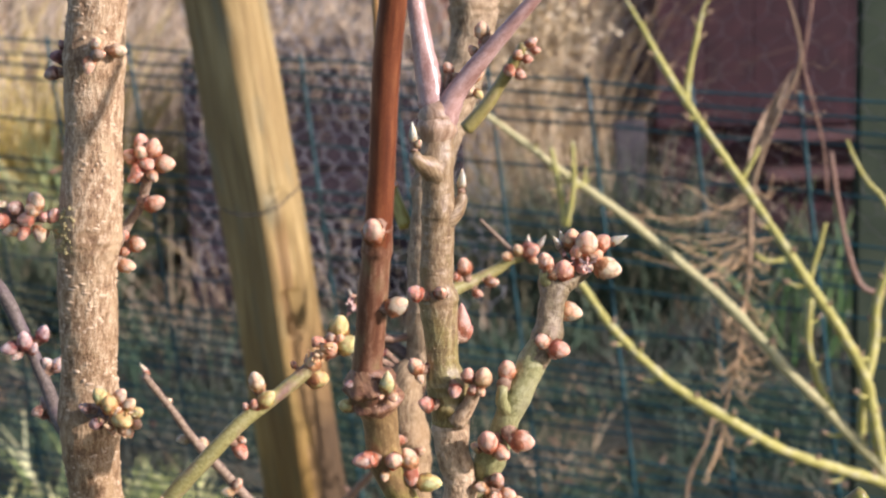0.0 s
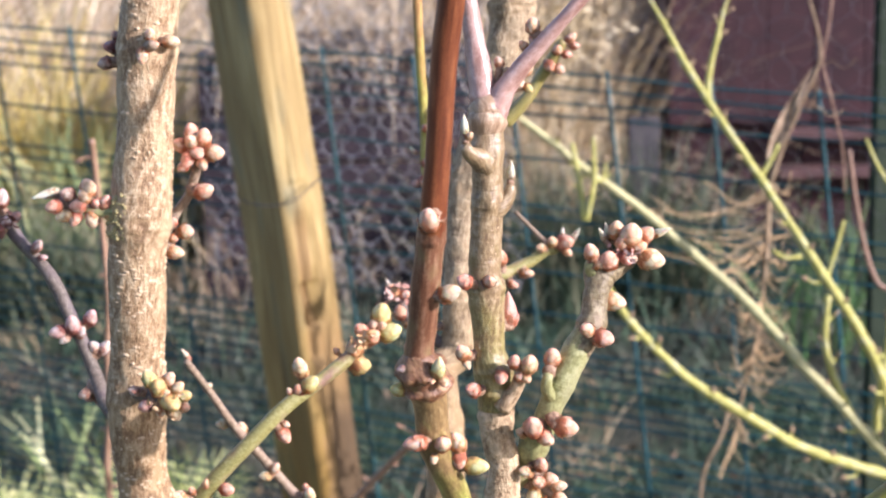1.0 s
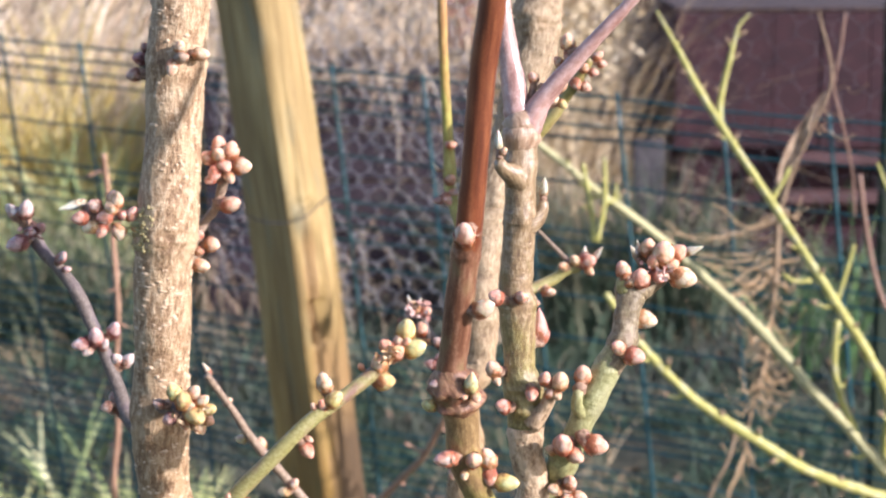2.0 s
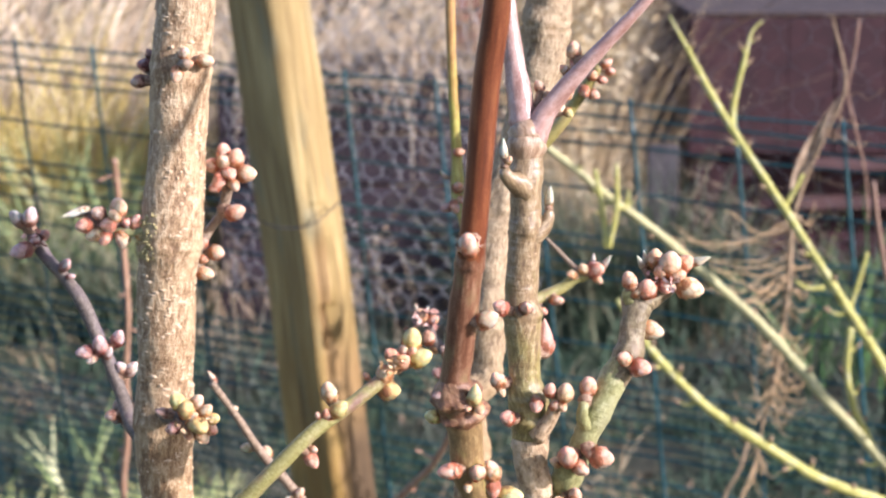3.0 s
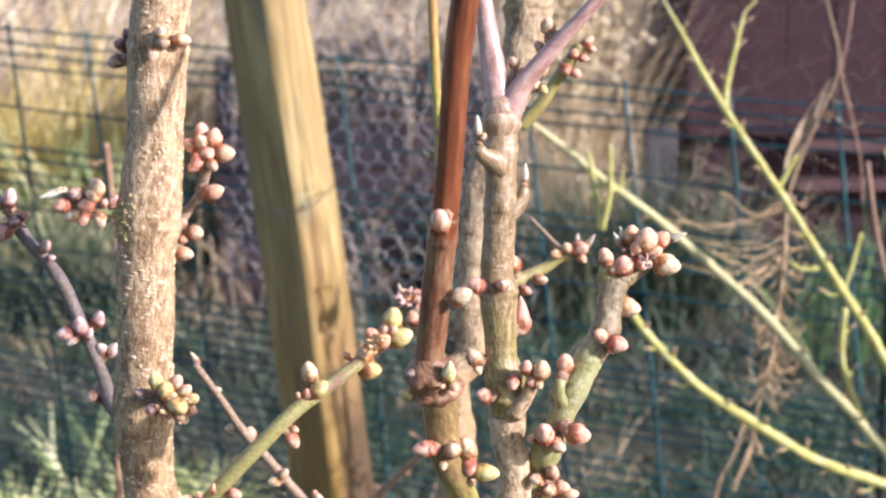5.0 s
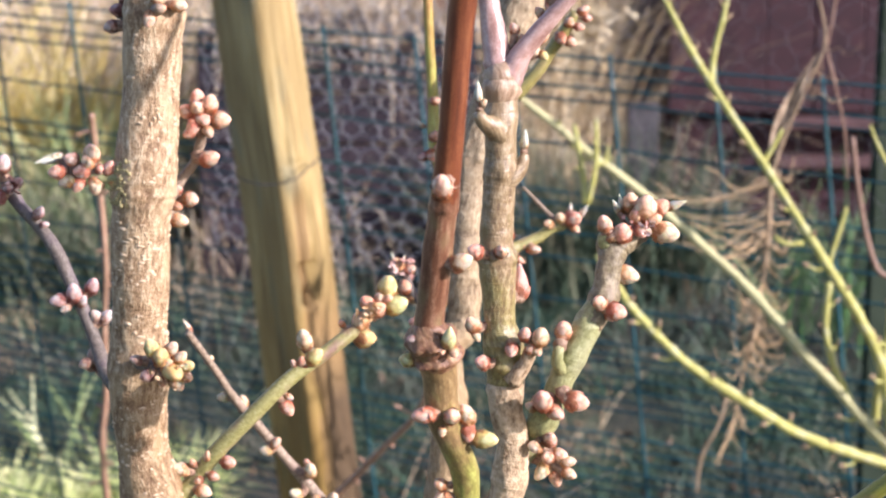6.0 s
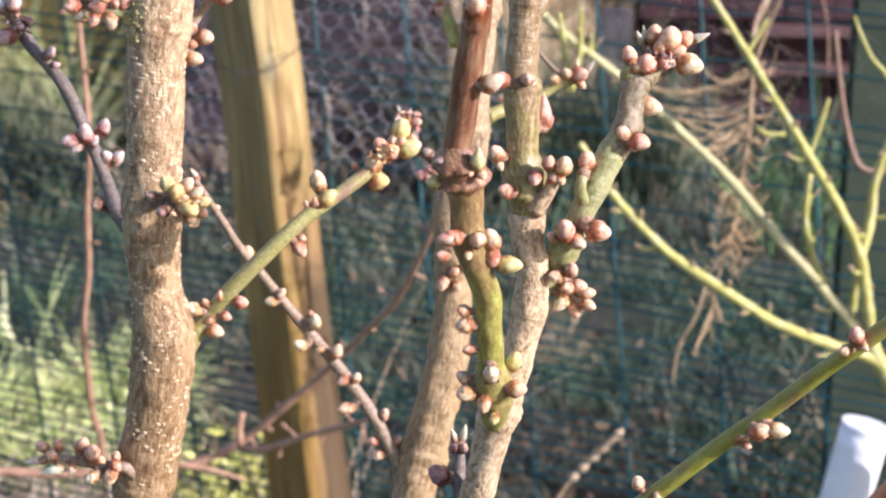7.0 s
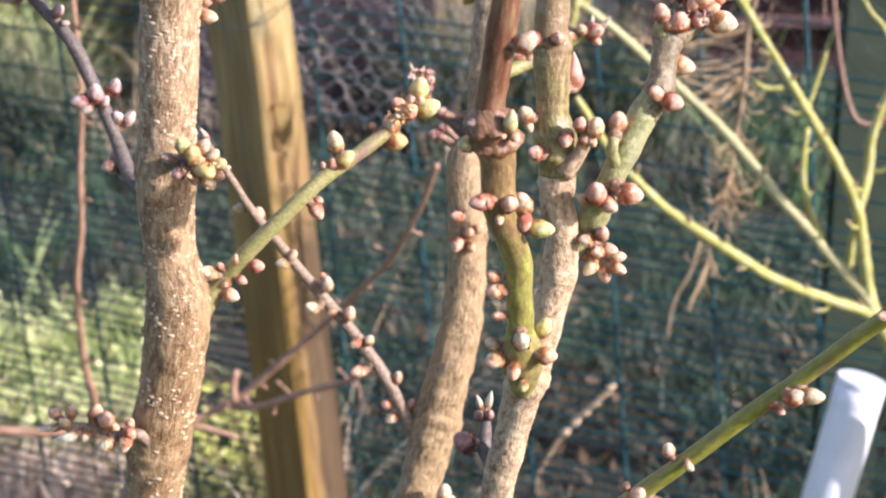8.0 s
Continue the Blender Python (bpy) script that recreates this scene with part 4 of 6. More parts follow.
STALK = [(0.2870, 2.6000, 0.2420, 0.0049), (0.2270, 2.6000, 0.1789, 0.0041), (0.1918, 2.6000, 0.1169, 0.0033), (0.1688, 2.6000, 0.0496, 0.0029)]


# ---- ground ----
def ground_height(x, y):
    return 0.03 * noise.noise(Vector((x * 0.9, y * 0.9, 0.0))) + 0.012 * noise.noise(Vector((x * 5, y * 5, 3.0)))


def build_ground():
    xs = np.concatenate([[-60, -20, -8], np.linspace(-3, 3, 91), [8, 20, 60]])
    ys = np.concatenate([[-60, -20, -6, -2], np.linspace(0, 7, 106), [10, 20, 60, 200]])
    verts = [(x, y, ground_height(x, y)) for y in ys for x in xs]
    n = len(xs)
    faces = [(j * n + i, j * n + i + 1, j * n + n + i + 1, j * n + n + i) for j in range(len(ys) - 1) for i in range(n - 1)]
    ob = new("ground", mesh_of("ground", verts, faces, M_SOIL))
    tagged(ob, "uneven garden soil with moss and dead grass", "ground", kind="structure")


build_ground()


def blade_field(name, count, area, height, width, material, seed, lean=0.35, bend=0.4, way=None, where=None, label="", category="grass", segs=3, base=None):
    """Many bent blades in one mesh: each a thin strip that narrows to its tip."""
    rnd = np.random.RandomState(seed)
    verts, faces = [], []
    x0, x1, y0, y1 = area
    made = 0
    while made < count:
        x, y = rnd.uniform(x0, x1), rnd.uniform(y0, y1)
        if where and rnd.rand() > where(x, y):
            continue
        made += 1
        h, w = height * rnd.uniform(0.45, 1.15), width * rnd.uniform(0.6, 1.3)
        az = rnd.uniform(0, 2 * math.pi) if way is None else way + rnd.normal(0, 0.6)
        ln, bd = lean * rnd.uniform(0, 1.2), bend * rnd.uniform(0.2, 1.2)
        face = rnd.uniform(0, math.pi)
        fx, fy = math.cos(face) * w / 2, math.sin(face) * w / 2
        z0 = ground_height(x, y) - 0.01 if base is None else base(x, y)
        b = len(verts)
        px, py, pz, ang = x, y, z0, ln
        for s in range(segs + 1):
            k = 1 - 0.85 * s / segs
            verts.append((px - fx * k, py - fy * k, pz))
            verts.append((px + fx * k, py + fy * k, pz))
            ang += bd / segs * 2
            px += math.cos(az) * math.sin(ang) * h / segs
            py += math.sin(az) * math.sin(ang) * h / segs
            pz += math.cos(ang) * h / segs
        for s in range(segs):
            q = b + 2 * s
            faces.append((q, q + 1, q + 3, q + 2))
    ob = new(name, mesh_of(name, verts, faces, material, smooth=False))
    return tagged(ob, label, category, kind="stuff")


def patchy(seed, scale, lo):
    return lambda x, y: min(1.0, max(0.0, (noise.noise(Vector((x * scale, y * scale, seed))) + 0.5 - lo) * 2.2))


def leaf_bank(name, count, centre, spread, size, material, seed, label, category):
    """A bank of many small leaves on short hidden twigs."""
    rnd = np.random.RandomState(seed)
    verts, faces = [], []
    for _ in range(count):
        p = np.array(centre) + rnd.normal(0, 1, 3) * np.array(spread) * 0.6
        p[2] = max(p[2], 0.02)
        a, b_ = rnd.normal(0, 1, 3), rnd.normal(0, 1, 3)
        a /= np.linalg.norm(a)
        b_ -= a * (a @ b_)
        b_ /= np.linalg.norm(b_)
        s = size * rnd.uniform(0.5, 1.3)
        n = np.cross(a, b_) * s * 0.2
        q = len(verts)
        for v in (p - a * s, p + b_ * s * 0.45 + n, p + a * s, p - b_ * s * 0.45 + n):
            verts.append(tuple(v))
        faces += [(q, q + 1, q + 2), (q, q + 2, q + 3)]
    return tagged(new(name, mesh_of(name, verts, faces, material, smooth=False)), label, category, kind="stuff")


def bare_left(x, y):
    return 0.0 if x < -0.16 and y < 3.62 else min(1.0, max(0.0, (noise.noise(Vector((x * 1.5, y * 1.5, 1.0))) + 0.5) * 2.2))


blade_field("grass", 20000, (-1.4, 1.8, 2.25, 4.2), 0.12, 0.005, M_GRASS, 1, 0.6, 0.6, where=bare_left, label="short winter grass behind the fence, its green darkened for shade")
blade_field("grass", 15000, (-2.4, 3.0, 4.2, 8.5), 0.17, 0.010, M_GRASS, 6, 0.6, 0.6, where=patchy(1.0, 1.1, 0.0), label="short winter grass far behind the fence, its green darkened for shade")
blade_field("dry_grass", 1500, (-1.6, 1.0, 2.3, 5.0), 0.15, 0.0035, M_STRAW, 2, 0.9, 0.8, where=patchy(7.0, 2.2, 0.5), label="dead straw-coloured grass lying among the green")
blade_field("dry_grass", 5200, (-1.05, -0.40, 2.42, 2.98), 0.18, 0.0045, M_MAT, 7, 1.2, 0.9, label="matted brown dry grass at the foot of the fence")
blade_field("dry_grass", 26, (-0.24, 0.0, 2.5, 2.75), 0.55, 0.0045, M_REED, 17, 0.5, 0.8, label="a few tall dry grass stems by the stake", segs=7)
# bright blades and leaves paint a pool of sun beside the dark grass
blade_field("fresh_grass", 5200, (-0.98, -0.44, 2.95, 3.48), 0.16, 0.009, M_MINT, 8, 0.6, 0.6, where=patchy(3.0, 6.0, 0.35), label="fresh grass, its light green brightened to stand for sun")
leaf_bank("fresh_weeds", 420, (-0.72, 3.12, 0.06), (0.22, 0.16, 0.05), 0.017, M_MINT, 27, "weed leaves, their light green brightened to stand for sun", "weeds")
blade_field("fresh_grass", 1000, (-0.46, -0.20, 2.62, 2.98), 0.09, 0.006, M_DULL, 9, 0.6, 0.6, label="small patch of yellow-green grass")
blade_field("grass_tuft", 13, (-0.82, -0.72, 3.60, 3.78), 0.30, 0.015, M_TUFT, 3, 0.30, 0.4, label="tuft of fresh light green grass by the fence")


blade_field("dry_grass", 1700, (-0.3, 1.0, 2.4, 3.5), 0.10, 0.004, M_THATCH, 23, 1.1, 0.8, where=patchy(5.0, 2.6, 0.45), label="brown dead grass flattened among the green")
leaf_bank("fresh_weeds", 300, (-0.30, 2.93, 0.04), (0.08, 0.10, 0.03), 0.016, M_LIME, 28, "yellow-green weed leaves at the foot of the stake", "weeds")
leaf_bank("dead_leaves", 900, (0.35, 2.9, 0.04), (0.7, 0.6, 0.02), 0.016, M_LITTER, 24, "brown dead leaves lying in the grass", "leaves")
blade_field("grass", 42, (0.79, 1.03, 4.4, 4.8), 0.50, 0.010, M_BLADE, 33, 0.35, 0.4, label="upright green grass blades before the shed", segs=4)
blade_field("dry_grass", 1300, (-1.50, -0.95, 5.52, 5.88), 0.90, 0.009, M_YELLOW, 29, 0.5, 0.6, label="golden yellow dry grass before the straw", segs=5)
blade_field("dry_grass", 100, (-1.45, -0.62, 5.0, 5.45), 0.40, 0.006, M_STRAW, 19, 0.6, 0.6, label="dry pale grass before the straw", segs=4)
blade_field("grass", 1500, (0.05, 0.72, 4.95, 5.2), 0.46, 0.009, M_TALL, 20, 0.3, 0.4, label="taller dark grass before the shed", segs=4)
blade_field("grass", 700, (-1.32, -0.84, 4.95, 5.2), 0.37, 0.009, M_TALL, 21, 0.3, 0.5, label="taller dark grass before the weeds", segs=4)


def straw_thicket():
    blade_field("straw_thicket", 5200, (-2.6, 0.25, 5.9, 8.0), 1.3, 0.012, M_REED, 4, 0.75, 0.6, way=0.2, label="thicket of tall dry straw-coloured stalks bent to one side", category="reeds", segs=6)
    blade_field("straw_thicket", 1300, (-2.4, 0.3, 5.86, 6.2), 1.15, 0.008, M_REED, 41, 0.5, 0.9, label="loose dry straw stalks bent every way", category="reeds", segs=6)
    blade_field("dry_stems", 420, (-0.70, 0.12, 5.14, 5.42), 0.40, 0.0042, M_REED, 47, 1.3, 0.9, way=-1.57, label="loose straw lying on the crate and hanging over its front", category="straw", segs=7, base=lambda x, y: 0.712)
    blade_field("dry_stems", 150, (-0.85, 0.20, 4.92, 5.16), 0.70, 0.0035, M_REED, 43, 0.5, 0.9, label="thin pale dry stems before the dark crate", category="stems", segs=6)
    blade_field("dry_stems", 430, (-0.85, 0.30, 5.86, 6.15), 1.05, 0.0065, M_REED, 5, 0.3, 1.3, way=-1.57, label="tangled pale dry stems arching over the dark crate", category="stems", segs=7)


straw_thicket()
blade_field("straw_thicket", 1500, (0.3, 2.9, 7.4, 8.3), 1.4, 0.014, M_STRAW, 61, 0.6, 0.6, label="dull dry stalks behind the low shed", category="reeds", segs=5)
blade_field("dry_herbs", 50, (0.44, 0.60, 5.5, 5.9), 1.0, 0.004, M_STRAW, 62, 0.3, 0.3, label="thin dry herb stems before the shed", category="stems", segs=5)


blade_field("dry_herbs", 380, (0.10, 0.44, 5.3, 5.9), 1.15, 0.0042, M_GOLD, 11, 0.3, 0.25, label="upright dry golden herb stems before the shed", category="stems", segs=5)
leaf_bank("seed_heads", 3400, (0.29, 5.5, 0.84), (0.16, 0.18, 0.30), 0.014, M_GOLD, 14, "small golden seed heads on dry herb stems", "seed heads")
blade_field("weeds", 420, (-1.25, -0.90, 5.28, 5.50), 0.55, 0.016, M_WEED, 15, 0.35, 0.5, label="light green weeds growing before the straw", category="weeds", segs=4)
leaf_bank("dead_leaves", 500, (-0.5, 3.2, 0.03), (1.2, 0.8, 0.02), 0.016, M_LITTER, 12, "brown dead leaves scattered on the ground", "leaves")
leaf_bank("far_hedge", 14000, (0.2, 10.0, 1.2), (6.5, 0.6, 1.2), 0.09, M_HEDGE, 13, "dry brown hedge far behind the garden", "hedge")


# ---- green mesh fence ----
F_LEFT, F_RIGHT = Vector((-0.607, 2.66, 1.011)), Vector((0.459, 2.18, 0.955))


def fence_point(s, drop):
    """s: metres along the fence from the left mark; drop: metres below its top edge."""
    along = F_RIGHT - F_LEFT
    flat = Vector((along.x, along.y, 0)).length
    return F_LEFT + along * ((s + 0.11 * drop) / flat) - Vector((0, 0, drop))


def rod(name, a, b, radius, material, parent, wave=0.0, seed=0):
    rnd = random.Random(seed)
    a, b = Vector(a), Vector(b)
    n = max(2, int((b - a).length / 0.12))
    rows = []
    for i in range(n + 1):
        p = a.lerp(b, i / n) + Vector((0, rnd.uniform(-wave, wave), rnd.uniform(-wave, wave)))
        rows.append((*p, radius))
    me, _ = tube(name, rows, material, 6, 0.06, 0.0)
    return part(name, me, parent)


def build_fence():
    f = thing("mesh_fence", fence_point(0.5, 1.0), "dark green plastic-coated wire mesh fence, slightly slack", "fence")
    drops = [0.0, 0.017, 0.034, 0.051, 0.108, 0.165, 0.182, 0.199, 0.216, 0.25, 0.303]
    z = 0.346
    while z < 0.94:
        drops += [z + 0.0145 * k for k in range(7)]
        z += 0.0145 * 6 + 0.034
    for i, d in enumerate(drops):
        rod("horizontal_wire", fence_point(-0.45, d), fence_point(1.75, d), 0.0017, M_WIRE, f, 0.0022, i)
    for i in range(-3, 14):
        s = 0.115 + i * 0.1285
        rod("vertical_wire", fence_point(s, -0.008), fence_point(s, 0.98), 0.0024, M_WIRE, f, 0.0015, 50 + i)


build_fence()


def build_netting(a, b, foot, rows_, w, hgt, bar, thick, material, label):
    """Hexagonal wire netting standing on the line from a to b."""
    a, b = Vector(a), Vector(b)
    u = (b - a).normalized()
    n = Vector((-u.y, u.x, 0))
    verts, faces = [], []

    def at(p):
        q = a + u * p[0] + Vector((0, 0, p[1]))
        k = noise.noise(Vector((p[0] * 5, p[1] * 5, 2.0)))
        k2 = noise.noise(Vector((p[0] * 24, p[1] * 24, 5.0)))
        return q + n * 0.05 * k + u * 0.013 * k2 + Vector((0, 0, 0.010 * k2))

    def wire(p, q):
        p, q = at(p), at(q)
        d = (q - p).normalized()
        s = d.cross(n).normalized() * thick
        t = n * thick
        k = len(verts)
        for c in (p - d * 0.001, q + d * 0.001):
            verts.extend((tuple(c + s), tuple(c - s * 0.5 + t), tuple(c - s * 0.5 - t)))
        faces.extend(((k, k + 1, k + 4, k + 3), (k + 1, k + 2, k + 5, k + 4), (k + 2, k, k + 3, k + 5)))

    cols = int((b - a).length / w)
    for j in range(rows_):
        for i in range(cols):
            x = (i + 0.5 * (j % 2)) * w
            z = foot + j * (hgt * 0.35 + bar)
            wire((x, z), (x, z + bar))
            wire((x, z + bar), (x + w / 2, z + bar + hgt * 0.35))
            wire((x, z + bar), (x - w / 2, z + bar + hgt * 0.35))
    ob = new("wire_netting", mesh_of("wire_netting", verts, faces, material))
    tagged(ob, label, "wire netting", kind="stuff")


build_netting((-0.36, 2.98, 0.0), (0.12, 2.72, 0.0), 0.58, 27, 0.034, 0.030, 0.011, 0.0009, M_NET, "slack galvanised hexagonal wire netting behind the fence")
build_netting((0.12, 2.72, 0.0), (0.80, 2.42, 0.0), 0.70, 16, 0.044, 0.040, 0.015, 0.0005, M_OLDNET, "thin weathered hexagonal wire netting behind the fence")


def board(name, box, material, parent, label=""):
    x0, x1, y0, y1, z0, z1 = box
    bm = bmesh.new()
    bmesh.ops.create_cube(bm, size=1.0, matrix=Matrix.Translation(((x0 + x1) / 2, (y0 + y1) / 2, (z0 + z1) / 2)) @ Matrix.Diagonal((x1 - x0, y1 - y0, z1 - z0, 1)))
    bmesh.ops.bevel(bm, geom=bm.edges[:], offset=0.004, segments=1, affect="EDGES")
    me = bpy.data.meshes.new(name)
    bm.to_mesh(me)
    bm.free()
    me.materials.append(material)
    return part(name, me, parent, label)


def build_shed():
    s = thing("garden_shed", (1.5, 6.5, 0.0), "low old burgundy wooden shed with pale sill boards", "shed")
    for i in range(12):
        x = 0.72 + i * 0.152
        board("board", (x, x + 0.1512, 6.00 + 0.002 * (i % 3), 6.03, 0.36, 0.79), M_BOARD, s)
    board("sill", (1.06, 2.55, 5.93, 6.04, 0.315, 0.35), M_LEDGE, s, "pale pinkish sill board")
    board("sill", (1.06, 2.55, 5.95, 6.04, 0.19, 0.225), M_LEDGE, s, "pale pinkish sill board")
    for i in range(9):
        x = 0.74 + i * 0.202
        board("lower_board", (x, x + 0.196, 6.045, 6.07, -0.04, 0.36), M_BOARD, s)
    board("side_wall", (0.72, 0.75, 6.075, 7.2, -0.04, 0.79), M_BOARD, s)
    board("roof", (0.715, 2.62, 5.995, 7.6, 0.794, 0.806), M_FELT, s, "flat roof of faded felt")


def build_crate():
    c = thing("board_crate", (-0.28, 5.5, 0.0), "low dark crate of stained boards behind the netting", "crate")
    for i in range(5):
        board("board", (-0.66, 0.10, 5.20 + 0.004 * (i % 2), 5.22, -0.03 + i * 0.142, 0.104 + i * 0.142), M_GAP, c)
    for x in (-0.66, 0.07):
        board("side", (x, x + 0.03, 5.225, 5.8, -0.03, 0.68), M_GAP, c)
    board("lid", (-0.66, 0.10, 5.20, 5.80, 0.684, 0.70), M_GAP, c)


def build_upright_board(name, box, material, label):
    x0, x1, y0, y1, z0, z1 = box
    b = thing(name, ((x0 + x1) / 2, (y0 + y1) / 2, 0.0), label, "board")
    board("plank", box, material, b)


build_shed()
build_crate()
build_upright_board("reddish_board", (-0.01, 0.095, 5.835, 5.855, -0.05, 1.1), M_REDDISH, "upright faded reddish board before the straw")
build_upright_board("grey_board", (0.515, 0.60, 5.22, 5.24, -0.05, 0.50), M_GREY, "short upright weathered board, its grey darkened for shade")


# ---- wooden stake with tie wire ----
def build_stake():
    top, foot = POST[0], POST[-1]
    rows = [(top[0] - 0.012, top[1], top[2] + 0.12, top[3])] + POST + [(foot[0] + 0.012, foot[1], -0.12, foot[3])]
    st = thing("wooden_stake", (rows[-1][0], rows[-1][1], 0.0), "leaning weathered wooden stake, yellowish with split grain", "stake")

    def cut(d, c, run):
        # one split flat face on the shaded side, a long open crack on the other
        flat = Vector((-0.743, -0.669, 0.0)).normalized()
        k = Vector(d) @ flat
        w = min(1.0, 0.588 / max(k, 0.05)) if k > 0.588 else 1.0
        crack = Vector((0.52, -0.85, 0.0)).normalized()
        near = Vector(d) @ crack
        long = 1 if 0.60 < c[2] < 0.83 else 0.25
        wander = 0.06 * noise.noise(Vector((4.0, 0, c[2] * 5)))
        if abs(near - 0.985 + wander * 0.2) < 0.014 * (1.0 if long == 1 else 0.4):
            w -= 0.17 * long * (0.6 + noise.noise(Vector((0, 0, c[2] * 18)))) + (0.22 if 0.645 < c[2] < 0.70 else 0.0)
        w += 0.03 * noise.noise(Vector((d[0] * 6, d[1] * 6, c[2] * 1.5))) + 0.015 * noise.noise(Vector((d[0] * 25, d[1] * 25, c[2] * 4)))
        return w

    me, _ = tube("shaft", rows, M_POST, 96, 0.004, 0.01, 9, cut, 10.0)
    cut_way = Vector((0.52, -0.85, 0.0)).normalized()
    # 0 sound wood, a half brown along the crack, 1 shade painted on the flank beside it lower down
    wear_shade = me.attributes.new("wear_shade", "FLOAT", "POINT")
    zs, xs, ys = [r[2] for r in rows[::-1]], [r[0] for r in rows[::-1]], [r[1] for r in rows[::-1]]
    for v, slot in zip(me.vertices, wear_shade.data):
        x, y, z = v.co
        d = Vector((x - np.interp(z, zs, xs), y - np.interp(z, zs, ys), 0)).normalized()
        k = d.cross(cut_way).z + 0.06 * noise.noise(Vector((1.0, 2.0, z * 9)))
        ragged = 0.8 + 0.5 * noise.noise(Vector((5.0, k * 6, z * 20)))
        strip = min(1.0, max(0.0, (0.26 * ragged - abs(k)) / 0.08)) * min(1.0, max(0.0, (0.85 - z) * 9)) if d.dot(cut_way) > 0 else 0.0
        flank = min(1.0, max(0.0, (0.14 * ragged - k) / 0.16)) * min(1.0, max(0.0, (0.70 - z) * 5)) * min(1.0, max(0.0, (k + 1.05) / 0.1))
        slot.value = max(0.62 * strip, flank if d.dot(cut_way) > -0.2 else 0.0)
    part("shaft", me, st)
    me, _ = tube("tie_wire", [(x, y, z, 0.0011) for x, y, z, r in POST_WIRE], M_RUST, 6, 0.005, 0.0)
    part("tie_wire", me, st, "thin dark tie wire")


build_stake()


def build_pipe():
    p = thing("metal_pole", (PIPE[-1][0] - 0.045, PIPE[-1][1], 0.0), "leaning white painted steel pole with a capped end", "pole")
    d = Vector(PIPE[-1][:3]) - Vector(PIPE[0][:3])
    foot = Vector(PIPE[0][:3]) + d * (PIPE[0][2] / -d.z)
    me, _ = tube("tube", [(*PIPE[0][:3], 0.0282), (*PIPE[1][:3], 0.0282), (*foot, 0.0282)], M_STEEL, 40, 0.03, 0.0, dome=0.01)
    part("tube", me, p)
    t = Vector(PIPE[0][:3])
    me, _ = tube("cap", [(*(t - d.normalized() * 0.003), 0.0277), (*(t + d.normalized() * 0.001), 0.0285), (*(t + d.normalized() * 0.006), 0.0285)], M_STEEL, 40, 0.002, 0.0, dome=0.02)
    me.polygons.foreach_set("use_smooth", [False] * len(me.polygons))
    part("cap", me, p)


build_pipe()


def build_green_post():
    x, y = 0.623, 2.75
    p = thing("fence_post", (x + 0.05, y, 0.0), "dark green painted flat fence post", "post")
    bm = bmesh.new()
    bmesh.ops.create_cube(bm, size=1.0, matrix=Matrix.Translation((x + 0.05, y, 0.68)) @ Matrix.Diagonal((0.10, 0.02, 1.4, 1)))
    bmesh.ops.bevel(bm, geom=bm.edges[:], offset=0.006, segments=2, affect="EDGES")
    me = bpy.data.meshes.new("shaft")
    bm.to_mesh(me)
    bm.free()
    me.materials.append(M_GREENPOST)
    part("shaft", me, p)


build_green_post()


# ---- shrubs behind the fruit tree ----
def build_stem_group(root, items, segs=10, step=0.005, rough=0.16, lump=70.0):
    for i, (name, rows, material) in enumerate(items):
        me, _ = tube(name, rows, material, segs, step, rough, i, None, lump)
        part(name, me, root)


def spurs(root, rows, count, material, seed, size=0.03, tips=None):
    """Short spurs on a branch, each with a small bud at its end."""
    rnd = random.Random(seed)
    c = spline(rows, 0.01)
    for k in range(count):
        i = min(len(c) - 3, 2 + int((k + rnd.uniform(0.1, 0.9)) / count * (len(c) - 4)))
        p, t = Vector(c[i, :3]), Vector(c[i + 1, :3] - c[i - 1, :3]).normalized()
        s = t.cross(Vector((0, 1, 0))).normalized() * (1 if (k + seed) % 2 else -1)
        s = s + Vector((0, rnd.uniform(-0.9, 0.3), 0.2))
        length = size * rnd.choice((0.2, 0.25, 0.3, 0.5, 1.0))
        a = (s + t * rnd.uniform(-0.2, 0.5)).normalized() * length
        b = (s + t * rnd.uniform(0.2, 1.0) + Vector((0, 0, 0.3))).normalized() * length
        r = max(0.0012, min(0.0020, c[i, 3] * 0.4))
        knee, end = p + a * 0.5, p + a * 0.5 + b * 0.5
        me, _ = tube("spur", [(*p, r * 1.5), (*knee, r), (*end, r * 0.8)], material, 7, 0.003, 0.15, k, None, 200.0)
        ob = part("spur", me, root)
        d = b.normalized() * 0.007
        me, _ = tube("bud", [(*(end - d * 0.3), r * 0.7), (*(end + d * 0.3), r * 1.5), (*(end + d), r * 0.25)], tips or material, 7, 0.002, 0.1, k)
        part("bud", me, ob)


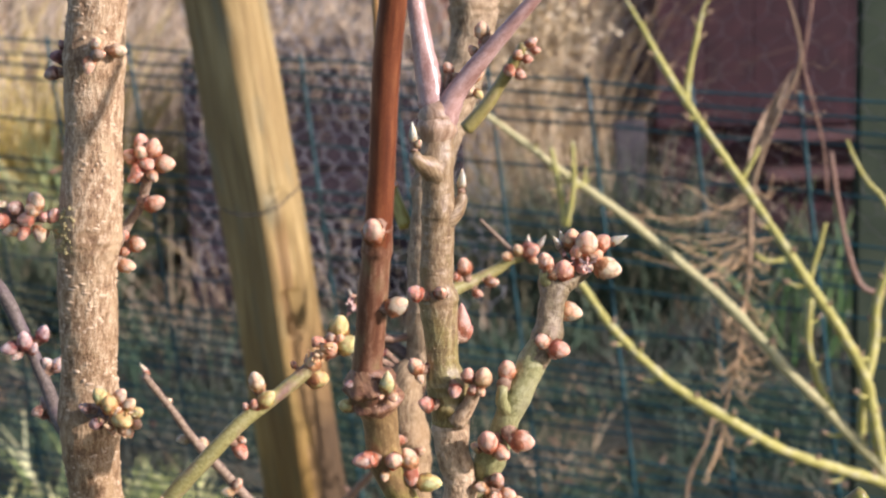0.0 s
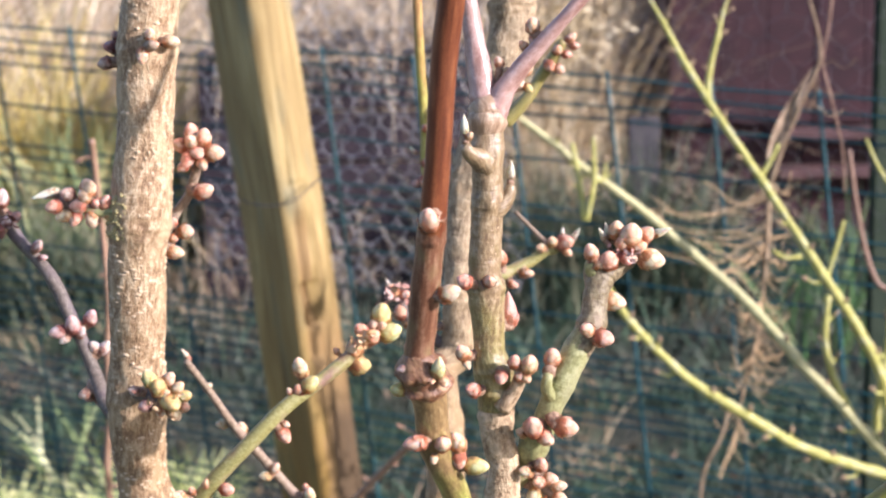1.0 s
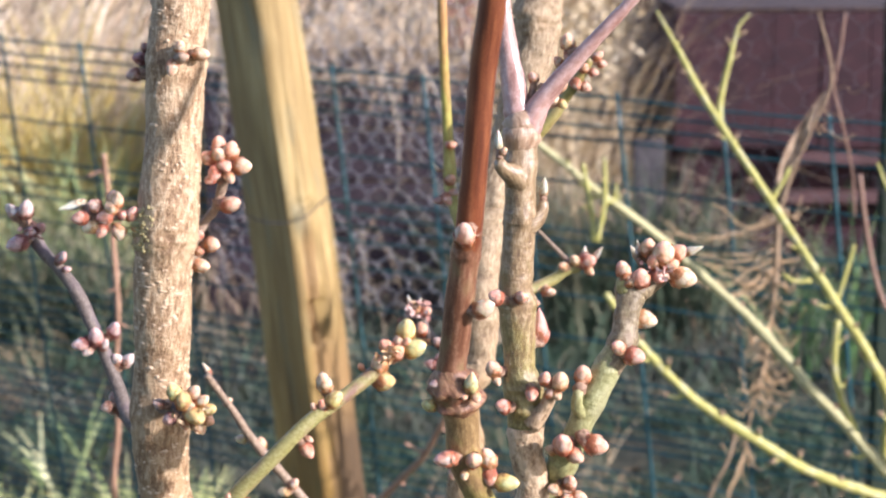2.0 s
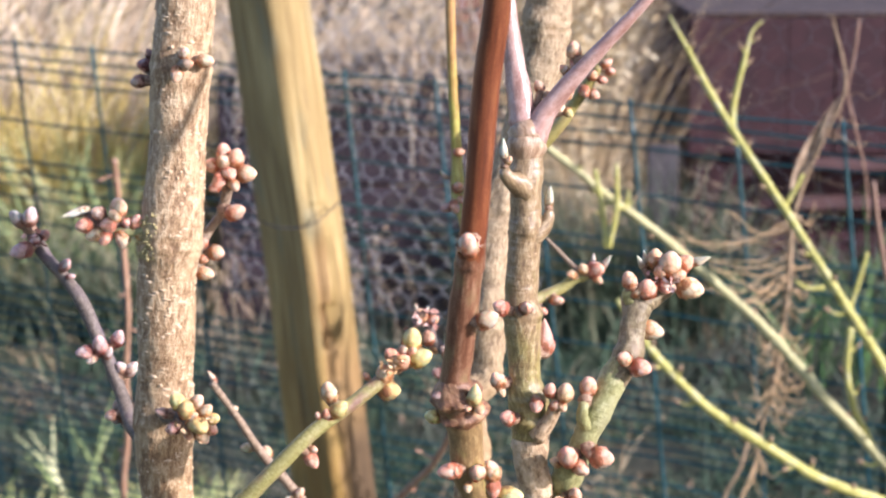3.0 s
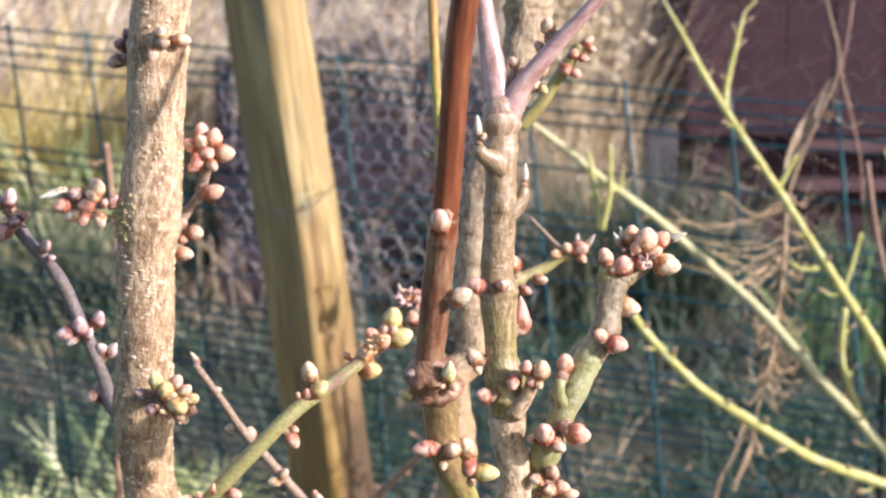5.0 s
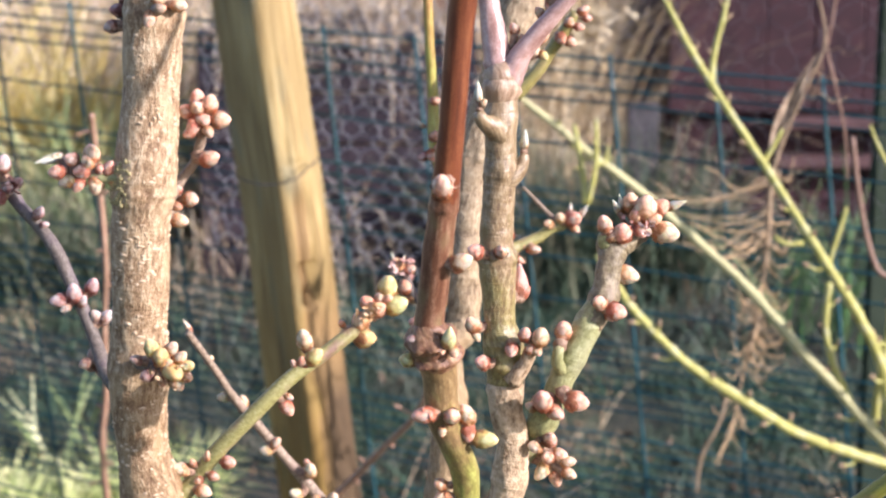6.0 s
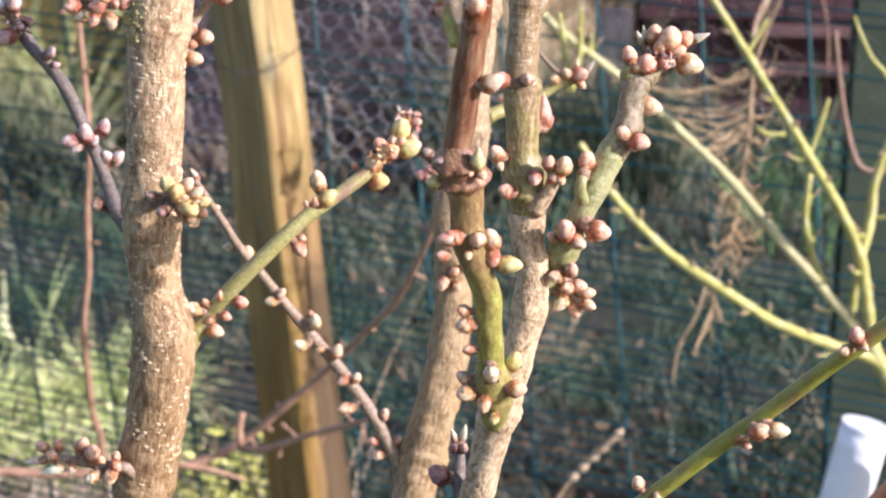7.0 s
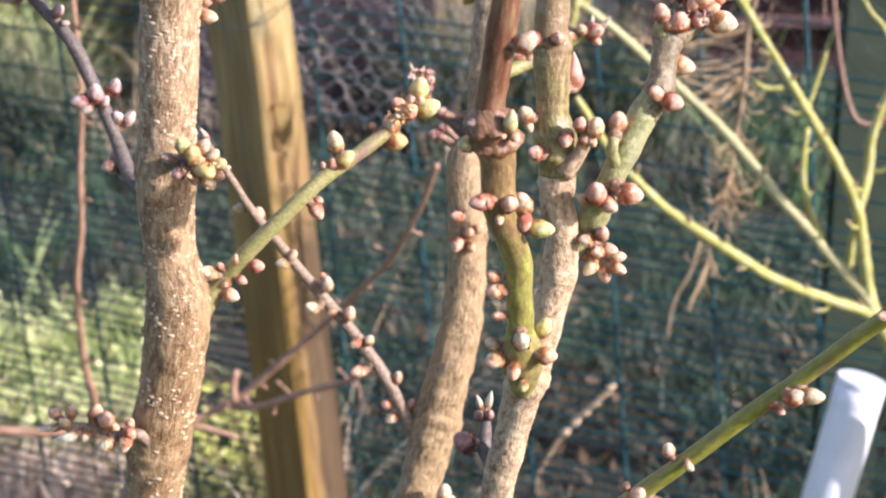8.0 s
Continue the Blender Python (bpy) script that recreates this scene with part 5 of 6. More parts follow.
def build_yellow_shrub():
    root = thing("lichen_shrub", (SHRUB_F[-1][0] + 0.04, SHRUB_F[-1][1], 0.0), "bare shrub with yellow-green lichened branches", "shrub")
    foot = [(SHRUB_F[-1][0] + 0.03, SHRUB_F[-1][1] + 0.01, -0.05, 0.018)]
    items = [("trunk", SHRUB_F + foot, M_SHRUB)]
    items += [("branch", SHRUB_A, M_PALE)] + [("branch", r, M_SHRUB) for r in (SHRUB_B, SHRUB_C, SHRUB_D)]
    items += [("twig", r, M_SHRUB) for r in (SHRUB_B_TWIG, SHRUB_E, SHRUB_G, SHRUB_I, SHRUB_J, SHRUB_K, SHRUB_L, SHRUB_M, SHRUB_N)]
    build_stem_group(root, items)
    for k, (r, n) in enumerate(((SHRUB_A, 14), (SHRUB_B, 16), (SHRUB_C, 14), (SHRUB_D, 6), (SHRUB_E, 5), (SHRUB_B_TWIG, 4), (SHRUB_I, 4), (SHRUB_J, 3))):
        spurs(root, r, n, M_SHRUB, 70 + k, 0.022, M_VINE)


build_yellow_shrub()


def build_bush():
    root = thing("bare_bush", (BUSH_A[-1][0], BUSH_A[-1][1], 0.0), "low bare bush with thin reddish brown stems", "bush")
    e = BUSH_A[-1]
    trunk = [e, (e[0] - 0.03, e[1], e[2] - 0.08, 0.008), (e[0] - 0.01, e[1], e[2] - 0.25, 0.01), (e[0], e[1], -0.04, 0.012)]
    build_stem_group(root, [("trunk", trunk, M_BUSH)] + [("branch", r, M_BUSH) for r in (BUSH_A, BUSH_B, BUSH_C)] + [("twig", r, M_BUSH) for r in (BUSH_D, BUSH_F)])
    spurs(root, BUSH_A, 12, M_BUSH, 80, 0.018)
    spurs(root, BUSH_B, 6, M_BUSH, 81, 0.018)
    spurs(root, BUSH_C, 12, M_BUSH, 82, 0.012)


build_bush()


def build_vine():
    root = thing("dead_vine", (VINE[-1][0], VINE[-1][1], 0.0), "dead pale brown vine hanging tangled on the fence", "vine")
    build_stem_group(root, [("stem", VINE, M_VINE), ("shoot", VINE_SIDE, M_CANE), ("shoot", VINE_HOOK, M_VINE)], 8, 0.008, 0.2)
    rnd = random.Random(21)

    def strands(rows, count, reach, sag, lift, both=0.0, thick=0.0011):
        c = spline(rows, 0.004)
        for i in range(count):
            p = Vector(c[rnd.randrange(len(c)), :3])
            side = 1 if rnd.random() < both else -1
            ln, dip, up, out = reach * rnd.uniform(0.35, 1.0), sag * rnd.uniform(0.3, 1.0), lift * rnd.uniform(-0.3, 1.0), rnd.uniform(-0.07, 0.05)
            r = thick * rnd.uniform(0.6, 1.1)
            pts = [(*p, r)]
            for q in (0.2, 0.4, 0.6, 0.8, 1.0):
                pts.append((p.x + side * ln * q, p.y + out * q + rnd.uniform(-0.004, 0.004), p.z - dip * math.sin(q * 2.6) + up * q ** 2 + rnd.uniform(-0.005, 0.005), r * (1.1 - 0.6 * q)))
            me, _ = tube("tendril", pts, M_STRAND, 5, 0.006, 0.08, i)
            part("tendril", me, root)

    strands(VINE[4:7], 15, 0.14, 0.030, 0.030, 0.0, 0.001)
    strands(VINE[3:7], 8, 0.04, 0.02, 0.02, 0.6)
    strands(VINE[6:10], 44, 0.040, 0.030, 0.010, 0.45, 0.0010)
    strands(VINE[8:], 14, 0.03, 0.03, -0.02, 0.5, 0.0009)
    strands(VINE[1:2] + VINE[1:3], 4, 0.055, 0.02, 0.03, 0.6, 0.0005)
    # crumpled leaf hanging from the stem
    verts, faces = [], []
    c = spline(VINE_LEAF, 0.004)
    for i, (x, y, z, r) in enumerate(c):
        for k in range(7):
            u = k / 3 - 1
            fold = noise.noise(Vector((u * 1.3, i * 0.13, 4.0)))
            verts.append((x + u * r * (1 + 0.3 * fold), y - 0.7 * r * fold * 1.6 - 0.5 * r * abs(u), z + 0.35 * r * u + 0.3 * r * fold))
    for i in range(len(c) - 1):
        for k in range(6):
            a = i * 7 + k
            faces.append((a, a + 1, a + 8, a + 7))
    part("dry_leaf", mesh_of("dry_leaf", verts, faces, M_CRUMPLE), root, "crumpled pale dead leaf")
    cane = thing("thin_cane", (RED_CANE[-1][0], RED_CANE[-1][1], 0.0), "thin reddish brown bare cane bending over", "cane")
    me, _ = tube("stem", RED_CANE + [(RED_CANE[-1][0] + 0.05, RED_CANE[-1][1], 0.5, 0.003), (RED_CANE[-1][0] + 0.06, RED_CANE[-1][1], -0.02, 0.003)], M_CANE, 8, 0.01, 0.05)
    part("stem", me, cane)


build_vine()


def build_dry_stalk():
    root = thing("dry_stalk", (STALK[-1][0], STALK[-1][1], 0.0), "dry pale grass stalk with a knobbly seed head", "stalk")
    me, _ = tube("stem", STALK + [(STALK[-1][0] - 0.10, STALK[-1][1], -0.01, 0.003)], M_VINE, 8, 0.01, 0.05)
    part("stem", me, root)
    a, b = Vector(STALK[0][:3]), Vector(STALK[1][:3])
    for i in range(5):
        p = a.lerp(b, i * 0.25)
        me, _ = tube("seed_tuft", [(*(p - Vector((0.010, 0, 0.010))), 0.002), (*p, 0.0065), (*(p + Vector((0.010, 0, 0.010))), 0.002)], M_LENT, 8, 0.004, 0.2, i, None, 200.0)
        part("seed_tuft", me, root)


build_dry_stalk()


# ---- fruit tree in bud ----
BASE = (-0.16, 0.74, 0.0)
tree = thing("fruit_tree", BASE, "young fruit tree in late winter with swelling pink flower buds", "tree")


def grow(host, name, rows, material, segs=20, step=0.0015, rough=0.05, lump=110.0, label="", knots=()):
    """knots: (height, half height, swelling) of scarred rings on the stem."""
    def knotty(d, c, run):
        w = 1.0
        for z, h, k in knots:
            g = math.exp(-((c[2] - z) / h) ** 2)
            if g > 0.02:
                w += k * g * (0.55 + 0.9 * noise.noise(Vector((d[0] * 2.2, d[1] * 2.2 + z * 50, c[2] * 420))))
        return w

    me, rings = tube(name, rows, material, segs, step, rough, len(STEMS) * 3.1, knotty if knots else None, lump)
    STEMS[host] = part(name, me, tree, label)
    CENTRE[host] = spline(rows, 0.003)
    return rings


CROTCH = (-0.150, 0.735, 0.60, 0.017)
low = MAIN_STEM[-1]
r_main = grow("MAIN_STEM", "stem", MAIN_STEM + [(low[0] - 0.008, low[1] + 0.006, 0.80, 0.0125), (low[0] - 0.014, low[1] + 0.012, 0.70, 0.0135), CROTCH], M_TRUNK, 40, 0.0011, 0.045, 90.0, "brown stem speckled with pale lenticels", [(1.176, 0.005, 0.10), (1.113, 0.006, 0.12), (1.046, 0.009, 0.07), (0.985, 0.011, 0.04), (0.935, 0.006, 0.06)])
low = BACK_STEM[-1]
r_back = grow("BACK_STEM", "stem", BACK_STEM + [(low[0] - 0.03, low[1] - 0.01, 0.78, 0.0115), (low[0] - 0.075, low[1] - 0.035, 0.70, 0.0125), CROTCH], M_BACK, 32, 0.0012, 0.085, 140.0, "grey-brown stem with lumpy bark", [(1.18, 0.006, 0.2), (1.14, 0.005, 0.2), (1.10, 0.006, 0.24), (1.05, 0.007, 0.2), (0.90, 0.008, 0.16), (0.99, 0.006, 0.16)])
r_up = grow("MIDDLE_STEM", "stem", MIDDLE_STEM[:12], M_SMOOTH, 32, 0.0008, 0.06, 130.0, "smooth olive-brown stem", [(1.183, 0.004, 0.35), (1.168, 0.003, 0.20), (1.156, 0.0025, 0.16), (1.139, 0.003, 0.18), (1.113, 0.002, 0.28), (1.087, 0.003, 0.14), (1.078, 0.002, 0.14)])
low = MIDDLE_STEM[-1]
old = [(*MIDDLE_STEM[11][:3], MIDDLE_STEM[11][3] * 1.0)] + MIDDLE_STEM[12:] + [(low[0] - 0.02, low[1] + 0.02, 0.86, 0.0075), (low[0] - 0.07, low[1] + 0.06, 0.74, 0.010), CROTCH]
r_old = grow("MIDDLE_STEM_LOW", "stem", old, M_OLD, 32, 0.0010, 0.08, 180.0, "pale tan stem with rough flaking bark", [(1.005, 0.004, 0.22), (1.04, 0.003, 0.15), (1.070, 0.003, 0.12)])
grow("TRUNK", "trunk", [(-0.150, 0.735, 0.64, 0.016), CROTCH, (-0.155, 0.738, 0.45, 0.022), (-0.16, 0.74, 0.2, 0.025), (-0.16, 0.74, 0.03, 0.03), (-0.16, 0.74, -0.06, 0.036)], M_TRUNK, 28, 0.006)
grow("RED_STEM_TOP", "stem", RED_STEM[:7], M_RED, 32, 0.0011, 0.03, 120.0, "glossy red-brown stem")
grow("RED_STEM", "stem", RED_STEM[5:], M_PLUM, 32, 0.0008, 0.045, 120.0, "plum-brown stem with a greyish bloom", [(RED_STEM[6][2], 0.0022, 0.2), (RED_STEM[10][2] + 0.001, 0.006, 0.1)])
grow("RED_NODE", "collar", RED_NODE, M_NODE, 40, 0.0005, 0.13, 170.0, "knobbly tan and plum collar", [(RED_NODE[2][2], 0.0015, 0.18), (RED_NODE[4][2], 0.0012, 0.22)])
grow("RED_STEM_LOW", "stem", RED_STEM_LOW, M_TURN, 32, 0.0009, 0.05, 130.0, "olive-green stem", [(RED_STEM_LOW[0][2], 0.003, 0.2), (RED_STEM_LOW[2][2], 0.003, 0.16), (RED_STEM_LOW[6][2], 0.003, 0.15), (RED_STEM_LOW[8][2], 0.003, 0.15)])
grow("LOW_NODE", "collar", LOW_NODE, M_OLIVE, 28, 0.0007, 0.14, 200.0, "swollen olive-green bud collar")
grow("FORK_NODE", "collar", FORK_NODE, M_COLLAR, 30, 0.0006, 0.08, 260.0, "wrinkled pinkish collar below the fork", [(FORK_NODE[1][2], 0.0015, 0.10), (FORK_NODE[3][2], 0.0010, 0.16)])
grow("FORK_LEFT", "branch", FORK_LEFT, M_LILAC, 28, 0.0008, 0.06, 160.0, "shiny lilac-pink branch", [(FORK_LEFT[1][2] + 0.001, 0.002, 0.3), (FORK_LEFT[2][2], 0.0012, 0.15)])
grow("FORK_RIGHT", "branch", FORK_RIGHT, M_LILAC, 28, 0.0008, 0.06, 160.0, "shiny lilac-pink branch", [(FORK_RIGHT[1][2], 0.003, 0.3)])
grow("FORK_SPUR", "spur", FORK_SPUR, M_OLIVE)
grow("GREEN_BRANCH_LOW", "branch", GREEN_BRANCH[:8], M_GREEN, 28, 0.0009, 0.09, 170.0, "grey-green knobbly branch", [(GREEN_BRANCH[3][2], 0.003, 0.2), (GREEN_BRANCH[6][2], 0.002, 0.12)])
grow("GREEN_BRANCH", "branch", GREEN_BRANCH[6:], M_KNOB, 28, 0.0009, 0.12, 180.0, "grey-brown knobbly branch end", [(GREEN_BRANCH[7][2], 0.002, 0.2), (GREEN_BRANCH[9][2], 0.003, 0.25)])
grow("OLIVE_SHOOT", "shoot", OLIVE_SHOOT, M_SHOOT, 20, 0.0013, 0.06, 130.0, "thin shoot, orange-brown above and yellow-green below")
grow("DARK_BRANCH", "branch", DARK_BRANCH, M_DARK, 22, 0.0012, 0.07, 130.0, "dark grey-brown branch")
grow("LEAF_BRANCH", "branch", LEAF_BRANCH, M_LEAFY, 24, 0.0012, 0.06, 130.0, "green branch")
grow("LONG_TWIG", "twig", LONG_TWIG, M_TWIG, 20, 0.0013, 0.08, 130.0, "thin grey-brown twig")
grow("LOW_BRANCH_BASE", "branch", LOW_BRANCH[:6], M_TWIG, 24, 0.0011, 0.13, 190.0, "knobbly tan branch foot crowded with buds")
grow("LOW_BRANCH", "branch", LOW_BRANCH[4:], M_LOW, 24, 0.0013, 0.035, 110.0, "bright olive-green branch")
low = NEAR_STEM[0]
grow("NEAR_STEM", "stem", [(-0.07, 0.66, 0.74, 0.006), (low[0] - 0.06, low[1] + 0.07, low[2] - 0.06, 0.005)] + NEAR_STEM, M_NEAR, 24, 0.0015, 0.03, 110.0, "glossy red-brown stem")
grow("THIN_TWIG", "twig", THIN_TWIG, M_TWIG, 10, 0.0015)
CENTRE["LOW_BRANCH"] = spline(LOW_BRANCH, 0.003)
CENTRE["GREEN_BRANCH"], CENTRE["RED_STEM"] = spline(GREEN_BRANCH, 0.003), spline(RED_STEM, 0.003)
for host, rows, material in (("MID_STUB_LEFT", MID_STUB_LEFT, M_SMOOTH), ("MID_STUB_RIGHT", MID_STUB_RIGHT, M_SMOOTH), ("MID_STUB_NODE", MID_STUB_NODE, M_OLD),
                             ("GREEN_SPUR", GREEN_SPUR, M_GREEN), ("GREEN_TIP_SPUR", GREEN_TIP_SPUR, M_GREEN), ("SIDE_TWIG", SIDE_TWIG, M_LEAFY),
                             ("LEFT_SPUR", LEFT_SPUR, M_GREEN), ("RIGHT_SPUR", RIGHT_SPUR, M_TWIG), ("RIGHT_SPUR_LOW", RIGHT_SPUR_LOW, M_TWIG),
                             ("FRONT_SPUR", FRONT_SPUR, M_DARK), ("TOP_SPUR", TOP_SPUR, M_TWIG), ("TOP_SPUR_LEFT", TOP_SPUR_LEFT, M_DARK),
                             ("LOW_SPUR", LOW_SPUR, M_TWIG), ("GREY_TWIG", GREY_TWIG, M_DARK), ("PURPLE_SPUR", PURPLE_SPUR, M_DARK), ("BACK_SPUR", BACK_SPUR, M_DARK)):
    grow(host, "spur", rows, material, 16, 0.0012, 0.12, 220.0)


def lichen_crumbs(rings, z0, z1, a0, a1, count, size, seed):
    """Small rough crumbs of lichen and old bud scars on one side of a stem."""
    rnd = random.Random(seed)
    near = [q for q in rings if z0 < q[0][2] < z1]
    verts, faces = [], []
    for _ in range(count):
        c, _s, _u, r, _run = rnd.choice(near)
        a = radians(rnd.uniform(a0, a1))
        p = Vector(c) + Vector((math.cos(a), math.sin(a), 0)) * r * rnd.uniform(0.97, 1.06)
        k, b = size * rnd.uniform(0.4, 1.1), len(verts)
        for d in ((1, 0, 0), (0, 1, 0), (-1, 0, 0), (0, -1, 0), (0, 0, 1), (0, 0, -1)):
            verts.append(tuple(p + Vector(d) * k * rnd.uniform(0.6, 1.3)))
        faces += [(b + i, b + (i + 1) % 4, b + 4) for i in range(4)] + [(b + (i + 1) % 4, b + i, b + 5) for i in range(4)]
    return mesh_of("lichen", verts, faces, M_SCAR)


scar = NODE_SCAR[2][2]
tagged(part("lichen", lichen_crumbs(r_main, scar - 0.010, scar + 0.006, 188, 250, 190, 0.0013, 61), STEMS["MAIN_STEM"], "yellow-green lichen crumbs"), kind="stuff")
for host, rings, count, size, seed in (("MAIN_STEM", r_main, 2700, 0.0018, 1), ("BACK_STEM", r_back, 420, 0.0010, 2), ("MIDDLE_STEM_LOW", r_old, 420, 0.0008, 3), ("MIDDLE_STEM", r_up, 160, 0.0006, 4)):
    tagged(part("corky_speckle", lenticels(rings, count, size, seed), STEMS[host], "pale corky dashes"), kind="stuff")

bud_rows('MAIN_STEM', [(-0.1035, 0.6879, 1.1839, 70, 15, 4.0, 'p'), (-0.1024, 0.6884, 1.1801, 20, 25, 3.4, 'b'), (-0.1062, 0.6859, 1.1770, -100, 25, 4.9, 'p'), (-0.0964, 0.6900, 1.1812, 5, 10, 5.2, 'p'), (-0.1188, 0.7071, 1.1820, 120, 0, 3.4, 'd'), (-0.1205, 0.7071, 1.1781, 170, 0, 5.5, 'd'), (-0.1222, 0.7012, 1.1726, 195, 0, 5.4, 'd'), (-0.1255, 0.6992, 0.9907, 92, 15, 1.9, 'l'), (-0.1266, 0.7002, 0.9836, 100, 15, 2.6, 'b')])
bud_rows('RIGHT_SPUR', [(-0.0925, 0.7050, 1.1459, 100, 15, 5.9, 'p'), (-0.0878, 0.7020, 1.1442, 70, 15, 6.2, 'p'), (-0.0963, 0.7040, 1.1414, 150, 15, 5.5, 'p'), (-0.0840, 0.7020, 1.1387, 0, 15, 6.4, 'p'), (-0.0904, 0.7020, 1.1394, -40, 40, 6.2, 'p'), (-0.0937, 0.7020, 1.1365, -120, 30, 5.7, 'p'), (-0.0887, 0.7020, 1.1349, -70, 15, 4.9, 'p'), (-0.0956, 0.7020, 1.1337, -150, 15, 4.1, 'p'), (-0.0920, 0.7020, 1.1428, 110, 50, 5.7, 'p'), (-0.0886, 0.7020, 1.1243, 20, 15, 6.4, 'p')])
bud_rows('RIGHT_SPUR_LOW', [(-0.1010, 0.7069, 1.1121, 80, 15, 3.9, 'p'), (-0.0962, 0.7050, 1.1086, 5, 15, 5.4, 'p'), (-0.1007, 0.7050, 1.1007, -10, 15, 5.5, 'p'), (-0.1012, 0.7050, 1.1061, 0, 15, 3.6, 'b')])
bud_rows('LEFT_SPUR', [(-0.1451, 0.6939, 1.1256, 185, 15, 4.0, 'l'), (-0.1418, 0.6900, 1.1216, -170, 15, 5.5, 'p'), (-0.1365, 0.6900, 1.1261, 150, 15, 5.0, 'd'), (-0.1330, 0.6900, 1.1219, 180, 40, 6.1, 'p'), (-0.1296, 0.6919, 1.1280, 100, 15, 6.3, 'p'), (-0.1381, 0.6900, 1.1182, 200, 15, 5.1, 'c'), (-0.1344, 0.6900, 1.1171, -120, 15, 4.9, 'p'), (-0.1280, 0.6900, 1.1170, -90, 15, 5.7, 'p'), (-0.1230, 0.6900, 1.1228, 60, 15, 5.5, 'p'), (-0.1262, 0.6900, 1.1224, 90, 60, 4.4, 'p'), (-0.1222, 0.6900, 1.1182, -60, 15, 4.0, 'g'), (-0.1308, 0.6900, 1.1252, 120, 40, 5.0, 'p')])
bud_rows('FRONT_SPUR', [(-0.1068, 0.6690, 1.0615, 120, 15, 6.2, 'g'), (-0.1036, 0.6680, 1.0588, 100, 35, 7.4, 'g'), (-0.0995, 0.6680, 1.0535, -30, 60, 8.4, 'g'), (-0.0999, 0.6690, 1.0614, 60, 15, 5.0, 'p'), (-0.0969, 0.6680, 1.0583, 40, 15, 5.0, 'b'), (-0.0946, 0.6680, 1.0553, 20, 15, 5.0, 'g'), (-0.0953, 0.6680, 1.0515, -20, 15, 5.0, 'b'), (-0.1087, 0.6680, 1.0519, 200, 15, 4.6, 'd'), (-0.1127, 0.6709, 1.0568, 150, 15, 4.2, 'd'), (-0.0984, 0.6680, 1.0494, -60, 15, 5.4, 'b'), (-0.1031, 0.6680, 1.0499, -90, 15, 4.2, 'b'), (-0.1015, 0.6680, 1.0558, 60, 40, 5.0, 'b')])
bud_rows('DARK_BRANCH', [(-0.1796, 0.7488, 1.1133, 130, 15, 5.7, 'm'), (-0.1743, 0.7469, 1.1145, 80, 15, 6.2, 'm'), (-0.1773, 0.7440, 1.1017, 200, 15, 6.6, 'm'), (-0.1690, 0.7469, 1.1073, 45, 15, 4.0, 'd'), (-0.1722, 0.7450, 1.1056, 100, 15, 4.0, 'm'), (-0.1607, 0.7440, 1.0958, 60, 15, 4.4, 'm'), (-0.1588, 0.7440, 1.0911, 20, 15, 3.1, 'm'), (-0.1512, 0.7310, 1.0640, 190, 15, 5.7, 'm'), (-0.1458, 0.7310, 1.0665, 95, 15, 6.1, 'm'), (-0.1392, 0.7339, 1.0687, 65, 15, 5.7, 'm'), (-0.1491, 0.7310, 1.0613, 220, 15, 4.0, 'm'), (-0.1428, 0.7310, 1.0635, 60, 15, 4.0, 'm'), (-0.1375, 0.7310, 1.0572, 120, 15, 4.8, 'm')])
bud_rows('DARK_BRANCH', [(-0.1340, 0.7310, 1.0570, 45, 15, 5.3, 'm'), (-0.1387, 0.7310, 1.0419, 100, 15, 6.2, 'd'), (-0.1413, 0.7244, 1.0403, 190, 15, 4.4, 'd'), (-0.1360, 0.7291, 1.0360, -60, 15, 4.9, 'd'), (-0.1393, 0.7272, 1.0380, 200, 15, 4.0, 'd')])
bud_rows('LEAF_BRANCH', [(-0.0552, 0.7059, 1.0546, 92, 15, 6.6, 'c'), (-0.0515, 0.7030, 1.0487, 55, 15, 7.1, 'g'), (-0.0556, 0.7030, 1.0465, 100, 15, 4.7, 'b'), (-0.0591, 0.7030, 1.0461, 120, 15, 2.8, 'p'), (-0.0620, 0.7020, 1.0294, -60, 15, 5.6, 'p'), (-0.0612, 0.7020, 1.0334, -20, 15, 3.0, 'p'), (-0.0415, 0.7117, 1.0594, 120, 15, 2.6, 'b'), (-0.0643, 0.7030, 1.0325, -60, 15, 2.6, 'b'), (-0.0242, 0.7179, 1.0721, 75, 15, 8.6, 'g'), (-0.0318, 0.7130, 1.0671, 130, 15, 5.6, 'b'), (-0.0279, 0.7130, 1.0644, 40, 15, 6.1, 'b'), (-0.0211, 0.7159, 1.0654, 25, 15, 8.2, 'g'), (-0.0345, 0.7130, 1.0600, 110, 15, 6.5, 'b')])
bud_rows('LEAF_BRANCH', [(-0.0329, 0.7130, 1.0533, 8, 15, 7.8, 'g'), (-0.0372, 0.7130, 1.0542, -30, 15, 3.9, 'b'), (-0.0269, 0.7169, 1.0679, 90, 15, 5.2, 'c'), (-0.0241, 0.7159, 1.0677, 60, 50, 4.8, 'b'), (-0.1015, 0.6970, 1.0068, 160, 15, 5.5, 'p'), (-0.0914, 0.6970, 1.0118, 95, 15, 4.2, 'b'), (-0.0898, 0.6970, 1.0040, -20, 15, 4.0, 'p'), (-0.0841, 0.6970, 1.0095, 5, 15, 5.0, 'p'), (-0.0937, 0.6970, 0.9980, -20, 15, 5.5, 'p'), (-0.0973, 0.6970, 1.0092, 110, 15, 2.9, 'b'), (-0.0953, 0.6970, 1.0024, 200, 15, 3.4, 'b')])
